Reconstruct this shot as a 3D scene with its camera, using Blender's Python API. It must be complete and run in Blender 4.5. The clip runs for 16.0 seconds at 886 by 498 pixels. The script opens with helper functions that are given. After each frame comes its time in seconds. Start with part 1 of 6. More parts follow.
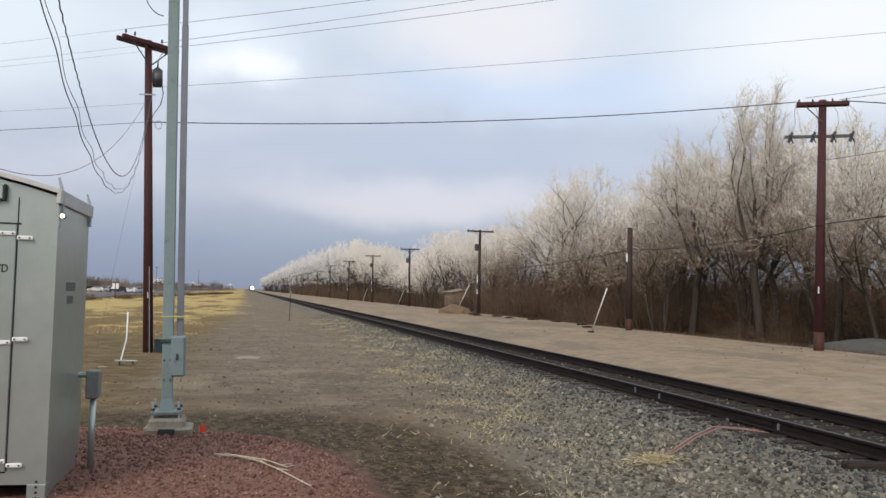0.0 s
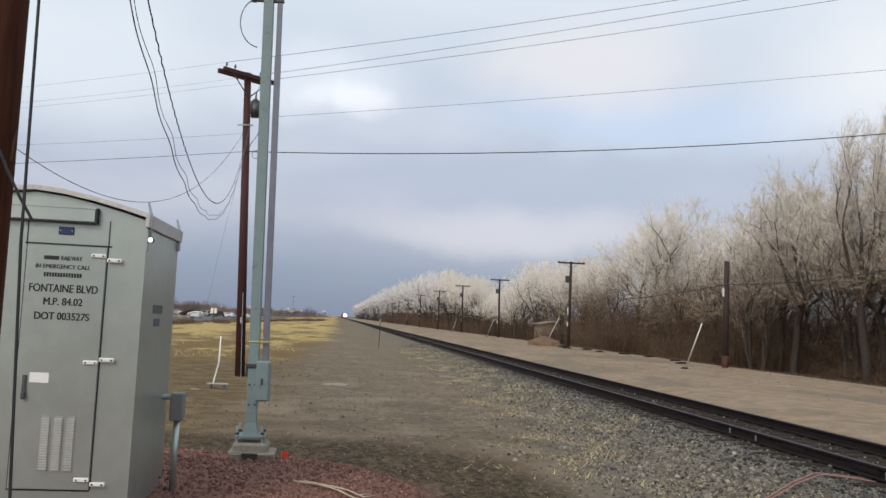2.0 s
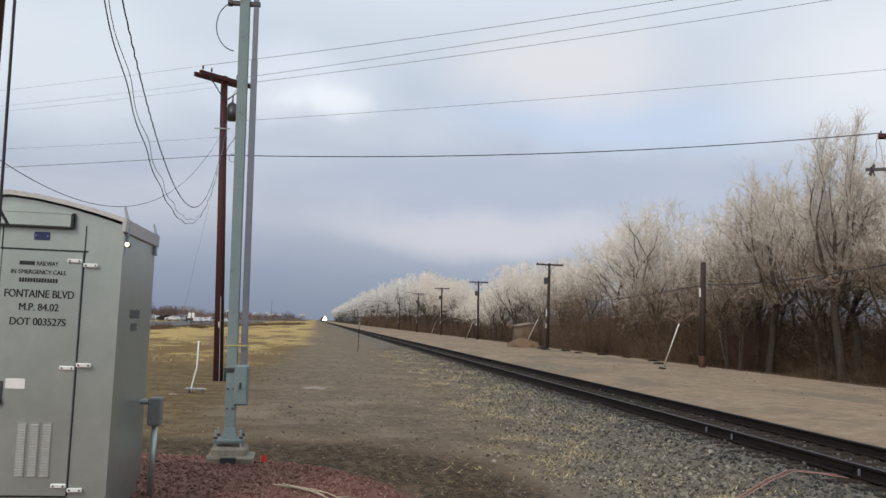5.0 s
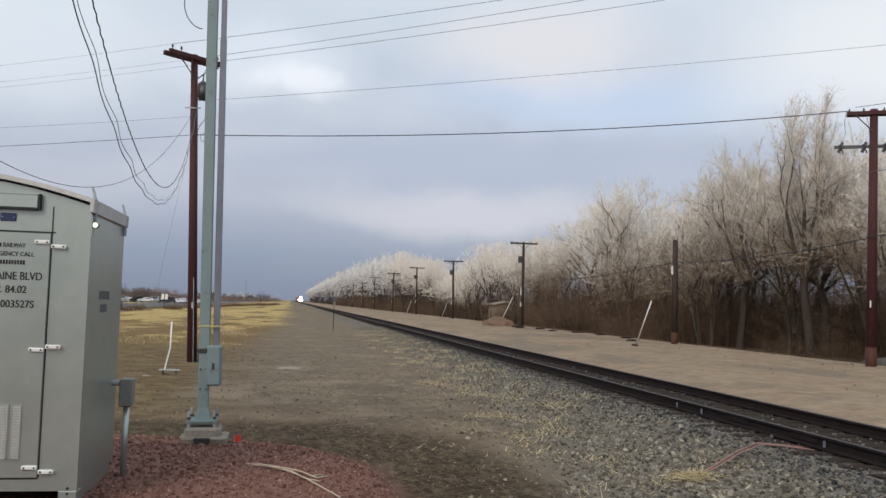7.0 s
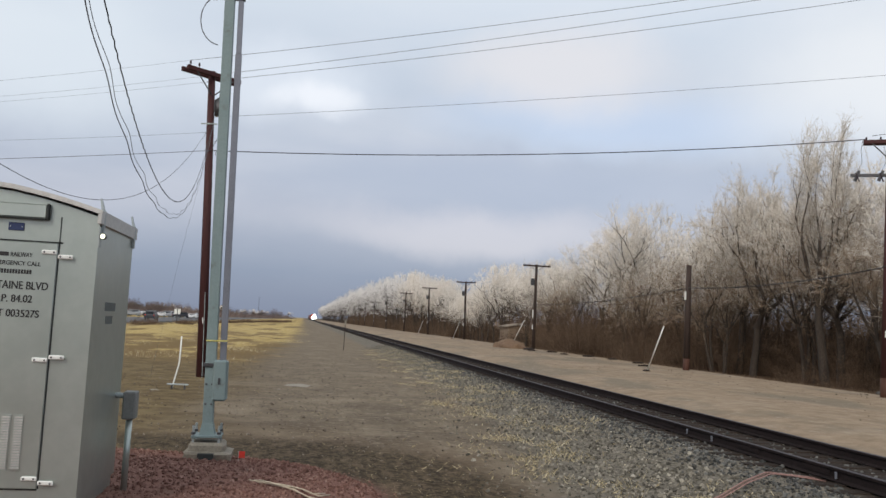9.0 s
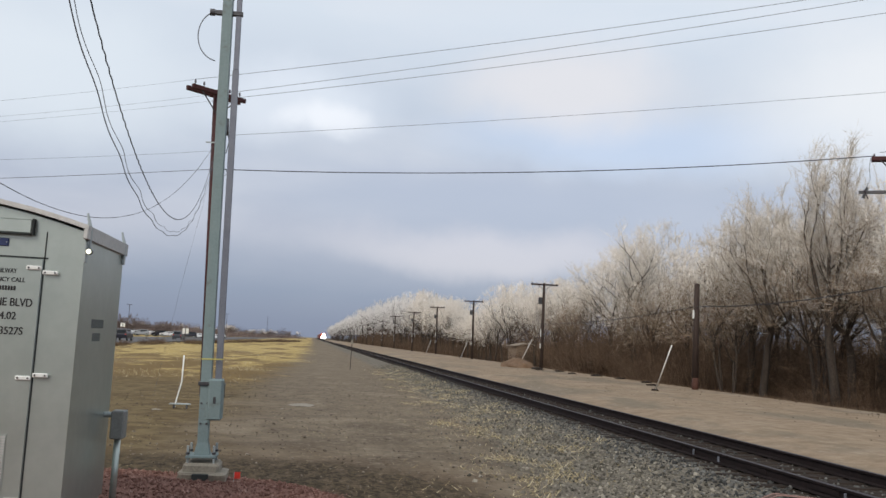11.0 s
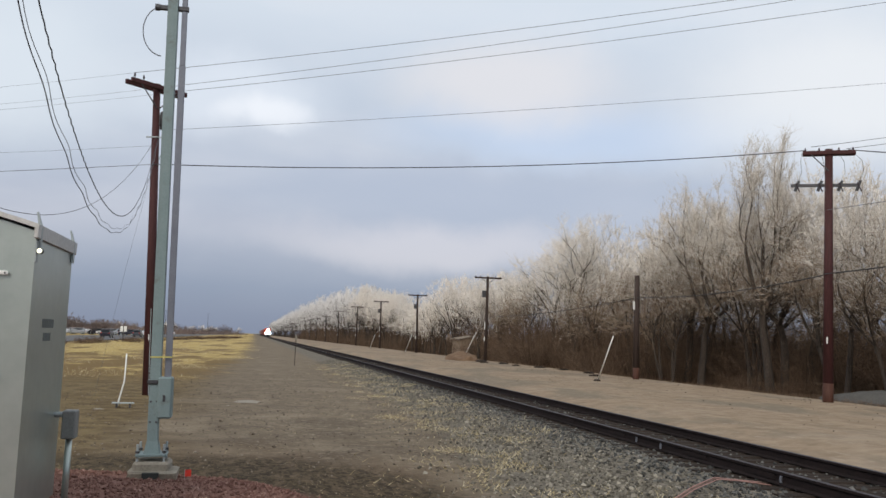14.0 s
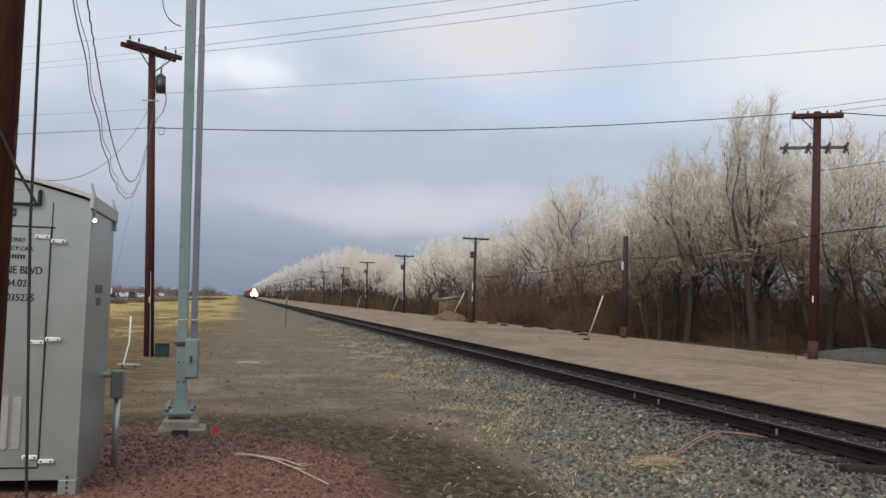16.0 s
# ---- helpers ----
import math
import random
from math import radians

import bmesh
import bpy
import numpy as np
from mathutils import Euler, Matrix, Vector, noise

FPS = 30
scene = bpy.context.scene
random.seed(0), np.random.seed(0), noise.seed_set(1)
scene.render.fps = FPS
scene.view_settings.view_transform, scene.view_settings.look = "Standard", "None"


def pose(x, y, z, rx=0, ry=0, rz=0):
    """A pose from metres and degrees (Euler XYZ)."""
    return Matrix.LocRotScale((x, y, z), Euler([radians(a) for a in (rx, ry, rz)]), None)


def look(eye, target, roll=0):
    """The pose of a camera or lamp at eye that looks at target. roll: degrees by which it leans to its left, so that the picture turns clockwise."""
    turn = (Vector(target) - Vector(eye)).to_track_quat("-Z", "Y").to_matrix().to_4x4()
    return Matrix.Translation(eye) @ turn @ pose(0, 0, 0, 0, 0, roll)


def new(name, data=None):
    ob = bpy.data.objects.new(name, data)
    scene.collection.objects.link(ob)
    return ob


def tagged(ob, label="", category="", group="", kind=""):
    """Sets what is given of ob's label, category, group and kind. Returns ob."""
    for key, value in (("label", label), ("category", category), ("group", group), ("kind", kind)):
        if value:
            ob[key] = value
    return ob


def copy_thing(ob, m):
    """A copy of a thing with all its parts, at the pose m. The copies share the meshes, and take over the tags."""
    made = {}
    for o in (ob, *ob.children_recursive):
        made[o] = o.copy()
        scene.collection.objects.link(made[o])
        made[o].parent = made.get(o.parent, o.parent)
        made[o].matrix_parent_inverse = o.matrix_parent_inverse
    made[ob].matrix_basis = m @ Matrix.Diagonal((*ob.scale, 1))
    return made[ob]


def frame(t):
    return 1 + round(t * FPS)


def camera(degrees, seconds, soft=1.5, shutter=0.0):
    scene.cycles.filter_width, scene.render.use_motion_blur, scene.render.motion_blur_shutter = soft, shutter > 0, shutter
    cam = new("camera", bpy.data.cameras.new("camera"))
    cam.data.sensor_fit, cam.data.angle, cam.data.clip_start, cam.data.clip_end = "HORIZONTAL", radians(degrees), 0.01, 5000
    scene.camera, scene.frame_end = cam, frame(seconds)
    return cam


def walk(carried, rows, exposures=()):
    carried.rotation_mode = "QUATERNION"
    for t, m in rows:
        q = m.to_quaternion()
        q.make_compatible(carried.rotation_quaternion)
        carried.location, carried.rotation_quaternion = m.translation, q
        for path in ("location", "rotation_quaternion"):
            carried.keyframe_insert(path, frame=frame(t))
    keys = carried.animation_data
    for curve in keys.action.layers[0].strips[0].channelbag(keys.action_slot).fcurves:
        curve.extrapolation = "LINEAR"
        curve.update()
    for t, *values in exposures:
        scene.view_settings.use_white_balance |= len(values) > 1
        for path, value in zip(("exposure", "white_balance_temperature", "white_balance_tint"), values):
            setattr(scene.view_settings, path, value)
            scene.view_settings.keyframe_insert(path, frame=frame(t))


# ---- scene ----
cam = camera(54.3, 16.0)
PATH = [
    (0, (-0.021, 0.623, 1.748), (0.424, 2.57, 1.851), 1.4),
    (0.5, (0.01, 0.663, 1.739), (0.426, 2.617, 1.832), 1.0),
    (1, (0.068, 0.655, 1.739), (0.463, 2.612, 1.848), 2.4),
    (1.5, (0.101, 0.648, 1.736), (0.448, 2.614, 1.839), 2.6),
    (2, (0.079, 0.748, 1.747), (0.314, 2.728, 1.913), 2.7),
    (2.5, (0.056, 0.778, 1.748), (0.262, 2.759, 1.93), 4.1),
    (3, (0.063, 0.771, 1.76), (0.218, 2.757, 1.934), 2.3),
    (3.5, (0.065, 0.738, 1.753), (0.272, 2.718, 1.948), 2.9),
    (4, (0.065, 0.709, 1.752), (0.312, 2.682, 1.962), 3.1),
    (4.5, (0.058, 0.754, 1.762), (0.32, 2.728, 1.954), 2.1),
    (5, (0.087, 0.696, 1.743), (0.37, 2.668, 1.917), 2.2),
    (5.2, (0.084, 0.695, 1.739), (0.377, 2.667, 1.893), 2.0),
    (7.3, (0.117, 0.664, 1.736), (0.485, 2.626, 1.863), 1.6),
    (7.5, (0.103, 0.674, 1.73), (0.504, 2.629, 1.859), 1.6),
    (8, (0.111, 0.665, 1.723), (0.479, 2.626, 1.86), 2.3),
    (8.5, (0.085, 0.741, 1.727), (0.442, 2.703, 1.878), 2.2),
    (9, (0.172, 0.701, 1.725), (0.481, 2.669, 1.9), 3.0),
    (9.2, (0.209, 0.674, 1.721), (0.532, 2.642, 1.874), 3.0),
    (11.3, (0.318, 0.898, 1.711), (0.584, 2.868, 1.933), 3.0),
    (11.5, (0.318, 0.93, 1.72), (0.55, 2.904, 1.936), 2.9),
    (12, (0.331, 0.909, 1.729), (0.568, 2.881, 1.967), 2.8),
    (12.5, (0.341, 0.892, 1.728), (0.565, 2.865, 1.966), 2.6),
    (13, (0.329, 0.876, 1.724), (0.605, 2.843, 1.956), 3.0),
    (13.5, (0.288, 0.795, 1.718), (0.647, 2.754, 1.898), 2.2),
    (14, (0.211, 0.719, 1.711), (0.628, 2.663, 1.921), 2.1),
    (14.5, (0.103, 0.717, 1.732), (0.561, 2.658, 1.889), 1.8),
    (15, (-0.013, 0.555, 1.709), (0.407, 2.5, 1.914), 1.7),
    (15.5, (-0.209, 0.491, 1.716), (0.248, 2.43, 1.894), 0.8),
    (16, (-0.273, 0.414, 1.721), (0.187, 2.357, 1.841), 1.8),
]
walk(cam, [(t, look(eye, target, roll)) for t, eye, target, roll in PATH],
     exposures=((0.0, 0.14), (1.5, 0.11), (2.2, 0.02), (3.5, -0.04), (9.0, -0.02), (12.5, 0.0), (14.5, -0.05), (16.0, -0.06)))

# ---- light ----
world = bpy.data.worlds.new("overcast_sky")
scene.world = world
world.use_nodes = True
wn, wl = world.node_tree.nodes, world.node_tree.links
wn.clear()


def wnode(kind, **settings):
    n = wn.new(kind)
    for k, v in settings.items():
        n.inputs[k].default_value = v
    return n


sky = wn.new("ShaderNodeTexSky")
sky.sky_type, sky.sun_disc = "NISHITA", False
sky.sun_elevation, sky.sun_rotation = radians(34), radians(215)
sky.air_density, sky.dust_density = 1.0, 3.0
coord = wn.new("ShaderNodeTexCoord")
split = wn.new("ShaderNodeSeparateXYZ")
wl.new(coord.outputs["Generated"], split.inputs[0])
# height above the horizon sets the cloud deck's tone: slate low down, pale higher up
deck = wn.new("ShaderNodeValToRGB")
els = deck.color_ramp.elements
els[0].position, els[0].color = 0.0, (0.235, 0.275, 0.375, 1)
els[1].position, els[1].color = 1.0, (0.74, 0.78, 0.83, 1)
for pos, col in ((0.05, (0.255, 0.305, 0.42, 1)), (0.12, (0.395, 0.425, 0.525, 1)), (0.22, (0.475, 0.525, 0.615, 1)), (0.36, (0.655, 0.715, 0.785, 1))):
    e = els.new(pos)
    e.color = col
wl.new(split.outputs["Z"], deck.inputs[0])
# stretched cloud banks
stretch = wn.new("ShaderNodeMapping")
stretch.inputs["Scale"].default_value = (1.5, 1.5, 4.2)
stretch.inputs["Location"].default_value = (0.35, 0.2, 0.1)
wl.new(coord.outputs["Generated"], stretch.inputs[0])
bank = wnode("ShaderNodeTexNoise", Scale=2.3, Detail=5.0, Roughness=0.5, Distortion=0.15)
wl.new(stretch.outputs[0], bank.inputs["Vector"])
bank_ramp = wn.new("ShaderNodeValToRGB")
be = bank_ramp.color_ramp.elements
be[0].position, be[0].color = 0.40, (0, 0, 0, 1)
be[1].position, be[1].color = 0.67, (1, 1, 1, 1)
wl.new(bank.outputs["Fac"], bank_ramp.inputs[0])
clouds = wn.new("ShaderNodeMix")
clouds.data_type = "RGBA"
clouds.inputs["B"].default_value = (0.84, 0.825, 0.845, 1)
fade = wn.new("ShaderNodeMath")
fade.operation = "MULTIPLY"
low = wn.new("ShaderNodeMapRange")
low.inputs["From Min"].default_value, low.inputs["From Max"].default_value = 0.02, 0.16
low.inputs["To Min"].default_value, low.inputs["To Max"].default_value = 0.0, 0.30
wl.new(split.outputs["Z"], low.inputs["Value"])
wl.new(bank_ramp.outputs[0], fade.inputs[0])
wl.new(low.outputs[0], fade.inputs[1])
wl.new(fade.outputs[0], clouds.inputs["Factor"])
wl.new(deck.outputs[0], clouds.inputs["A"])
# single cloud masses and gaps: direction, half width and half height (as slopes), tone, strength
ragged = wnode("ShaderNodeTexNoise", Scale=7.0, Detail=5.0, Roughness=0.55)
wl.new(coord.outputs["Generated"], ragged.inputs["Vector"])
shake = wn.new("ShaderNodeVectorMath")
shake.operation = "MULTIPLY_ADD"
wl.new(ragged.outputs["Color"], shake.inputs[0])
shake.inputs[1].default_value, shake.inputs[2].default_value = (0.10, 0.10, 0.07), (-0.05, -0.05, -0.035)
drift = wn.new("ShaderNodeVectorMath")
wl.new(coord.outputs["Generated"], drift.inputs[0])
wl.new(shake.outputs[0], drift.inputs[1])


def cloud_mass(under, aim, wide, high, tone, strength):
    off = wn.new("ShaderNodeVectorMath")
    off.operation = "SUBTRACT"
    wl.new(drift.outputs[0], off.inputs[0])
    off.inputs[1].default_value = aim
    flat = wn.new("ShaderNodeVectorMath")
    flat.operation = "MULTIPLY"
    wl.new(off.outputs[0], flat.inputs[0])
    flat.inputs[1].default_value = (1 / wide, 1 / wide, 1 / high)
    far = wn.new("ShaderNodeVectorMath")
    far.operation = "LENGTH"
    wl.new(flat.outputs[0], far.inputs[0])
    soft = wn.new("ShaderNodeMapRange")
    soft.interpolation_type = "SMOOTHSTEP"
    for k, v in (("From Min", 1.15), ("From Max", 0.25), ("To Min", 0.0), ("To Max", strength)):
        soft.inputs[k].default_value = v
    wl.new(far.outputs["Value"], soft.inputs["Value"])
    over = wn.new("ShaderNodeMix")
    over.data_type = "RGBA"
    over.inputs["B"].default_value = (*tone, 1)
    wl.new(soft.outputs[0], over.inputs["Factor"])
    wl.new(under, over.inputs["A"])
    return over.outputs["Result"]


cover = clouds.outputs["Result"]
for aim, wide, high, tone, strength in (((0.24, 0.96, 0.160), 0.34, 0.050, (0.42, 0.465, 0.575), 0.75), ((0.35, 0.905, 0.235), 0.26, 0.045, (0.54, 0.635, 0.800), 0.75),
                                        ((0.20, 0.976, 0.108), 0.24, 0.032, (0.62, 0.610, 0.670), 0.75), ((0.27, 0.921, 0.290), 0.16, 0.060, (0.80, 0.765, 0.760), 0.7),
                                        ((-0.04, 0.963, 0.262), 0.12, 0.055, (0.76, 0.805, 0.870), 0.7), ((-0.004, 0.97, 0.244), 0.055, 0.026, (0.90, 0.915, 0.950), 0.75),
                                        ((0.62, 0.757, 0.270), 0.25, 0.110, (0.86, 0.865, 0.865), 0.8), ((-0.30, 0.94, 0.26), 0.22, 0.10, (0.76, 0.815, 0.860), 0.7)):
    cover = cloud_mass(cover, aim, wide, high, tone, strength)
# a little of the clear sky above the deck shows through
thin = wn.new("ShaderNodeMix")
thin.data_type, thin.blend_type = "RGBA", "ADD"
thin.inputs["Factor"].default_value = 0.02
wl.new(cover, thin.inputs["A"])
wl.new(sky.outputs[0], thin.inputs["B"])
back = wnode("ShaderNodeBackground", Strength=1.0)
wl.new(thin.outputs["Result"], back.inputs["Color"])
wout = wn.new("ShaderNodeOutputWorld")
wl.new(back.outputs[0], wout.inputs[0])

sun = new("sun", bpy.data.lights.new("sun", "SUN"))
sun.data.energy, sun.data.angle, sun.data.color = 1.7, radians(20), (1.0, 0.92, 0.81)
sun.matrix_world = look((-6, -9, 8), (0, 0, 0))


# ---- materials ----
class Nodes:
    """A small writer of node materials."""

    def __init__(self, name):
        self.m = bpy.data.materials.new(name)
        self.m.use_nodes = True
        self.t = self.m.node_tree
        self.n = self.t.nodes
        self.bsdf = self.n["Principled BSDF"]

    def add(self, kind, **sets):
        n = self.n.new(kind)
        for k, v in sets.items():
            key = k.replace("_", " ")
            if isinstance(v, bpy.types.NodeSocket):
                self.t.links.new(v, n.inputs[key])
            else:
                n.inputs[key].default_value = v
        return n

    def math(self, op, a, b=0.0, c=0.0):
        n = self.n.new("ShaderNodeMath")
        n.operation = op
        for i, v in enumerate((a, b, c)):
            if isinstance(v, bpy.types.NodeSocket):
                self.t.links.new(v, n.inputs[i])
            else:
                n.inputs[i].default_value = v
        return n.outputs[0]

    def noise(self, scale, detail=4.0, rough=0.55, vec=None):
        n = self.add("ShaderNodeTexNoise", Scale=scale, Detail=detail, Roughness=rough)
        if vec is not None:
            self.t.links.new(vec, n.inputs["Vector"])
        return n.outputs["Fac"]

    def span(self, v, a, b, lo=0.0, hi=1.0):
        n = self.add("ShaderNodeMapRange", Value=v)
        n.interpolation_type = "SMOOTHSTEP"
        for k, q in (("From Min", a), ("From Max", b), ("To Min", lo), ("To Max", hi)):
            n.inputs[k].default_value = q
        return n.outputs[0]

    def mix(self, fac, a, b):
        n = self.n.new("ShaderNodeMix")
        n.data_type = "RGBA"
        for k, v in (("Factor", fac), ("A", a), ("B", b)):
            if isinstance(v, bpy.types.NodeSocket):
                self.t.links.new(v, n.inputs[k])
            else:
                n.inputs[k].default_value = v if k == "Factor" else (*v, 1)
        return n.outputs["Result"]

    def ramp(self, fac, stops):
        n = self.n.new("ShaderNodeValToRGB")
        e = n.color_ramp.elements
        e[0].position, e[0].color = stops[0][0], (*stops[0][1], 1)
        e[1].position, e[1].color = stops[-1][0], (*stops[-1][1], 1)
        for p, c in stops[1:-1]:
            q = e.new(p)
            q.color = (*c, 1)
        self.t.links.new(fac, n.inputs[0])
        return n.outputs[0]

    def done(self, color, rough=0.8, metal=0.0, bump=None, strength=0.3, distance=0.02, spec=0.3):
        for k, v in (("Base Color", color), ("Roughness", rough), ("Metallic", metal), ("Specular IOR Level", spec)):
            if isinstance(v, bpy.types.NodeSocket):
                self.t.links.new(v, self.bsdf.inputs[k])
            elif k == "Base Color":
                self.bsdf.inputs[k].default_value = (*v, 1)
            else:
                self.bsdf.inputs[k].default_value = v
        if bump is not None:
            b = self.add("ShaderNodeBump", Height=bump, Strength=strength, Distance=distance)
            self.t.links.new(b.outputs[0], self.bsdf.inputs["Normal"])
        return self.m


def surface(name, a, b, coarse=2.0, fine=40.0, rough=0.8, metal=0.0, bump=0.2, dist=0.01, stain=None, spec=0.3, stretch=(1, 1, 1)):
    """Two colours mixed at two scales, with fine relief and, if given, a stain colour in patches."""
    w = Nodes(name)
    tc = w.n.new("ShaderNodeTexCoord")
    mp = w.n.new("ShaderNodeMapping")
    mp.inputs["Scale"].default_value = stretch
    w.t.links.new(tc.outputs["Object"], mp.inputs[0])
    big, small = w.noise(coarse, vec=mp.outputs[0]), w.noise(fine, 3.0, vec=mp.outputs[0])
    f = w.math("MULTIPLY_ADD", small, 0.6, w.math("MULTIPLY", big, 0.4))
    col = w.mix(w.span(f, 0.3, 0.7), a, b)
    if stain:
        col = w.mix(w.span(w.noise(coarse * 1.7, 6.0, 0.65, mp.outputs[0]), 0.55, 0.75, 0, 0.75), col, stain)
    r = w.math("MULTIPLY_ADD", big, 0.2, rough - 0.1)
    return w.done(col, r, metal, small, bump, dist, spec)


def varied(name, stops, rough=0.9, fine=60.0, island=True):
    """Loose pieces: each takes a tone of its own."""
    w = Nodes(name)
    if island:
        r = w.n.new("ShaderNodeNewGeometry").outputs["Random Per Island"]
    else:
        r = w.n.new("ShaderNodeObjectInfo").outputs["Random"]
    tc = w.n.new("ShaderNodeTexCoord").outputs["Object"]
    f = w.math("MULTIPLY_ADD", w.noise(fine, 3.0, vec=tc), 0.3, w.math("MULTIPLY_ADD", r, 0.8, -0.05))
    return w.done(w.ramp(f, stops), rough, 0.0, w.noise(fine, vec=tc), 0.3, 0.01, 0.2)


def plain(name, col, rough=0.6, metal=0.0, spec=0.4):
    return surface(name, tuple(c * 0.88 for c in col), col, 3.0, 60.0, rough, metal, 0.05, 0.002, spec=spec)


def glow(name, col, power):
    w = Nodes(name)
    w.bsdf.inputs["Emission Color"].default_value = (*col, 1)
    w.bsdf.inputs["Emission Strength"].default_value = power
    return w.done(col, 0.3)


def ground_material():
    w = Nodes("ground_soil")
    pos = w.n.new("ShaderNodeNewGeometry").outputs["Position"]
    sp = w.add("ShaderNodeSeparateXYZ", Vector=pos)
    x, y = sp.outputs["X"], sp.outputs["Y"]
    n1, n2, n3 = w.noise(0.35, 5, 0.6, pos), w.noise(2.2, 6, 0.65, pos), w.noise(14.0, 5, 0.7, pos)
    n4 = w.noise(60.0, 3, 0.6, pos)
    wob = w.math("ADD", w.math("MULTIPLY_ADD", n1, 2.4, -1.2), w.math("MULTIPLY_ADD", n2, 0.9, -0.45))
    # packed grey-brown dirt, with darker damp patches and pale silt
    dirt = w.mix(w.span(n2, 0.3, 0.7), (0.124, 0.098, 0.069), (0.196, 0.158, 0.112))
    dirt = w.mix(w.span(n1, 0.52, 0.70, 0, 0.6), dirt, (0.258, 0.212, 0.156))
    dirt = w.mix(w.span(n3, 0.50, 0.68, 0, 0.8), dirt, (0.070, 0.055, 0.040))
    dirt = w.mix(w.span(n4, 0.60, 0.78, 0, 0.6), dirt, (0.30, 0.27, 0.23))
    damp = w.math("MULTIPLY", w.span(w.noise(0.55, 6, 0.62, pos), 0.47, 0.60, 0, 0.85), w.span(y, 34.0, 12.0))
    dirt = w.mix(damp, dirt, w.mix(w.span(n3, 0.35, 0.65), (0.050, 0.038, 0.027), (0.125, 0.100, 0.072)))
    dirt = w.mix(w.math("MULTIPLY", w.span(w.noise(5.5, 6, 0.75, pos), 0.52, 0.66, 0, 0.7), w.span(x, -1.5, 1.0)), dirt, (0.285, 0.245, 0.190))
    near = w.math("MULTIPLY", w.span(w.math("MULTIPLY_ADD", wob, 1.6, y), 19.0, 10.5), w.span(w.math("ADD", x, w.math("MULTIPLY", wob, 0.4)), 3.6, 2.2))
    dirt = w.mix(w.math("MULTIPLY", near, 0.8), dirt, w.mix(w.span(n3, 0.38, 0.66), (0.088, 0.060, 0.037), (0.185, 0.132, 0.085)))
    # olive-brown bare earth left of the poles
    earth = w.mix(w.span(n2, 0.35, 0.65), (0.095, 0.067, 0.034), (0.168, 0.126, 0.064))
    left = w.span(w.math("ADD", x, w.math("MULTIPLY", wob, 1.0)), -0.6, -3.0)
    dirt = w.mix(left, dirt, earth)
    # straw field
    yy = w.math("MAXIMUM", y, 5.0)
    edge = w.math("SUBTRACT", w.math("SUBTRACT", 1.0, w.math("DIVIDE", 100.0, yy)), x)
    straw_mask = w.math("MULTIPLY", w.span(w.math("ADD", edge, w.math("MULTIPLY", wob, 2.6)), -0.8, 1.8), w.span(w.math("MULTIPLY_ADD", wob, 4.0, y), 33.0, 42.0))
    lie = w.n.new("ShaderNodeMapping")
    lie.inputs["Scale"].default_value = (1.0, 0.35, 1.0)
    w.t.links.new(pos, lie.inputs[0])
    s1, s2 = w.noise(0.33, 6, 0.66, lie.outputs[0]), w.noise(6.0, 5, 0.7, lie.outputs[0])
    straw = w.mix(w.span(s2, 0.3, 0.7), (0.26, 0.185, 0.070), (0.52, 0.405, 0.170))
    straw = w.mix(w.span(w.math("MULTIPLY_ADD", y, -0.0035, w.math("ADD", s1, 0.22)), 0.42, 0.54, 0, 0.95), straw, (0.150, 0.100, 0.044))
    drifts = w.n.new("ShaderNodeMapping")
    drifts.inputs["Scale"].default_value = (0.22, 0.040, 1.0)
    w.t.links.new(pos, drifts.inputs[0])
    straw = w.mix(w.span(w.noise(1.0, 5, 0.62, drifts.outputs[0]), 0.47, 0.60, 0, 0.9), straw, w.mix(w.span(s2, 0.3, 0.7), (0.125, 0.082, 0.040), (0.21, 0.145, 0.070)))
    col = w.mix(straw_mask, dirt, straw)
    # ballast fines under the stones
    toe = w.math("SUBTRACT", 5.2, w.math("DIVIDE", 22.0, w.math("MAXIMUM", y, 8.0)))
    bal = w.math("MULTIPLY", w.span(w.math("ADD", w.math("SUBTRACT", x, toe), w.math("MULTIPLY", wob, 0.5)), -0.3, 0.7), w.span(x, 9.3, 8.9))
    fines = w.mix(w.span(n3, 0.35, 0.68), (0.082, 0.072, 0.057), (0.215, 0.193, 0.157))
    col = w.mix(bal, col, fines)
    # dark strip under the rails
    col = w.mix(w.math("MULTIPLY", w.span(w.math("MULTIPLY_ADD", n2, 0.4, x), 6.90, 7.25), w.span(x, 9.1, 8.8)), col, w.mix(w.span(n3, 0.35, 0.7), (0.022, 0.017, 0.014), (0.068, 0.053, 0.042)))
    # tan sandy shoulder beyond the track, leaf litter under the trees
    tan = w.mix(w.span(n2, 0.3, 0.7), (0.205, 0.153, 0.105), (0.300, 0.232, 0.163))
    tan = w.mix(w.span(n1, 0.5, 0.7, 0, 0.6), tan, (0.335, 0.272, 0.205))
    tan = w.mix(w.span(s1, 0.48, 0.62, 0, 0.8), tan, (0.170, 0.143, 0.108))
    tan = w.mix(w.span(s2, 0.54, 0.70, 0, 0.6), tan, (0.34, 0.285, 0.225))
    tan = w.mix(w.span(n3, 0.55, 0.75, 0, 0.6), tan, (0.17, 0.125, 0.09))
    col = w.mix(w.span(w.math("MULTIPLY_ADD", wob, 0.12, x), 8.95, 9.35), col, tan)
    litter = w.mix(w.span(n3, 0.35, 0.7), (0.042, 0.028, 0.018), (0.125, 0.085, 0.052))
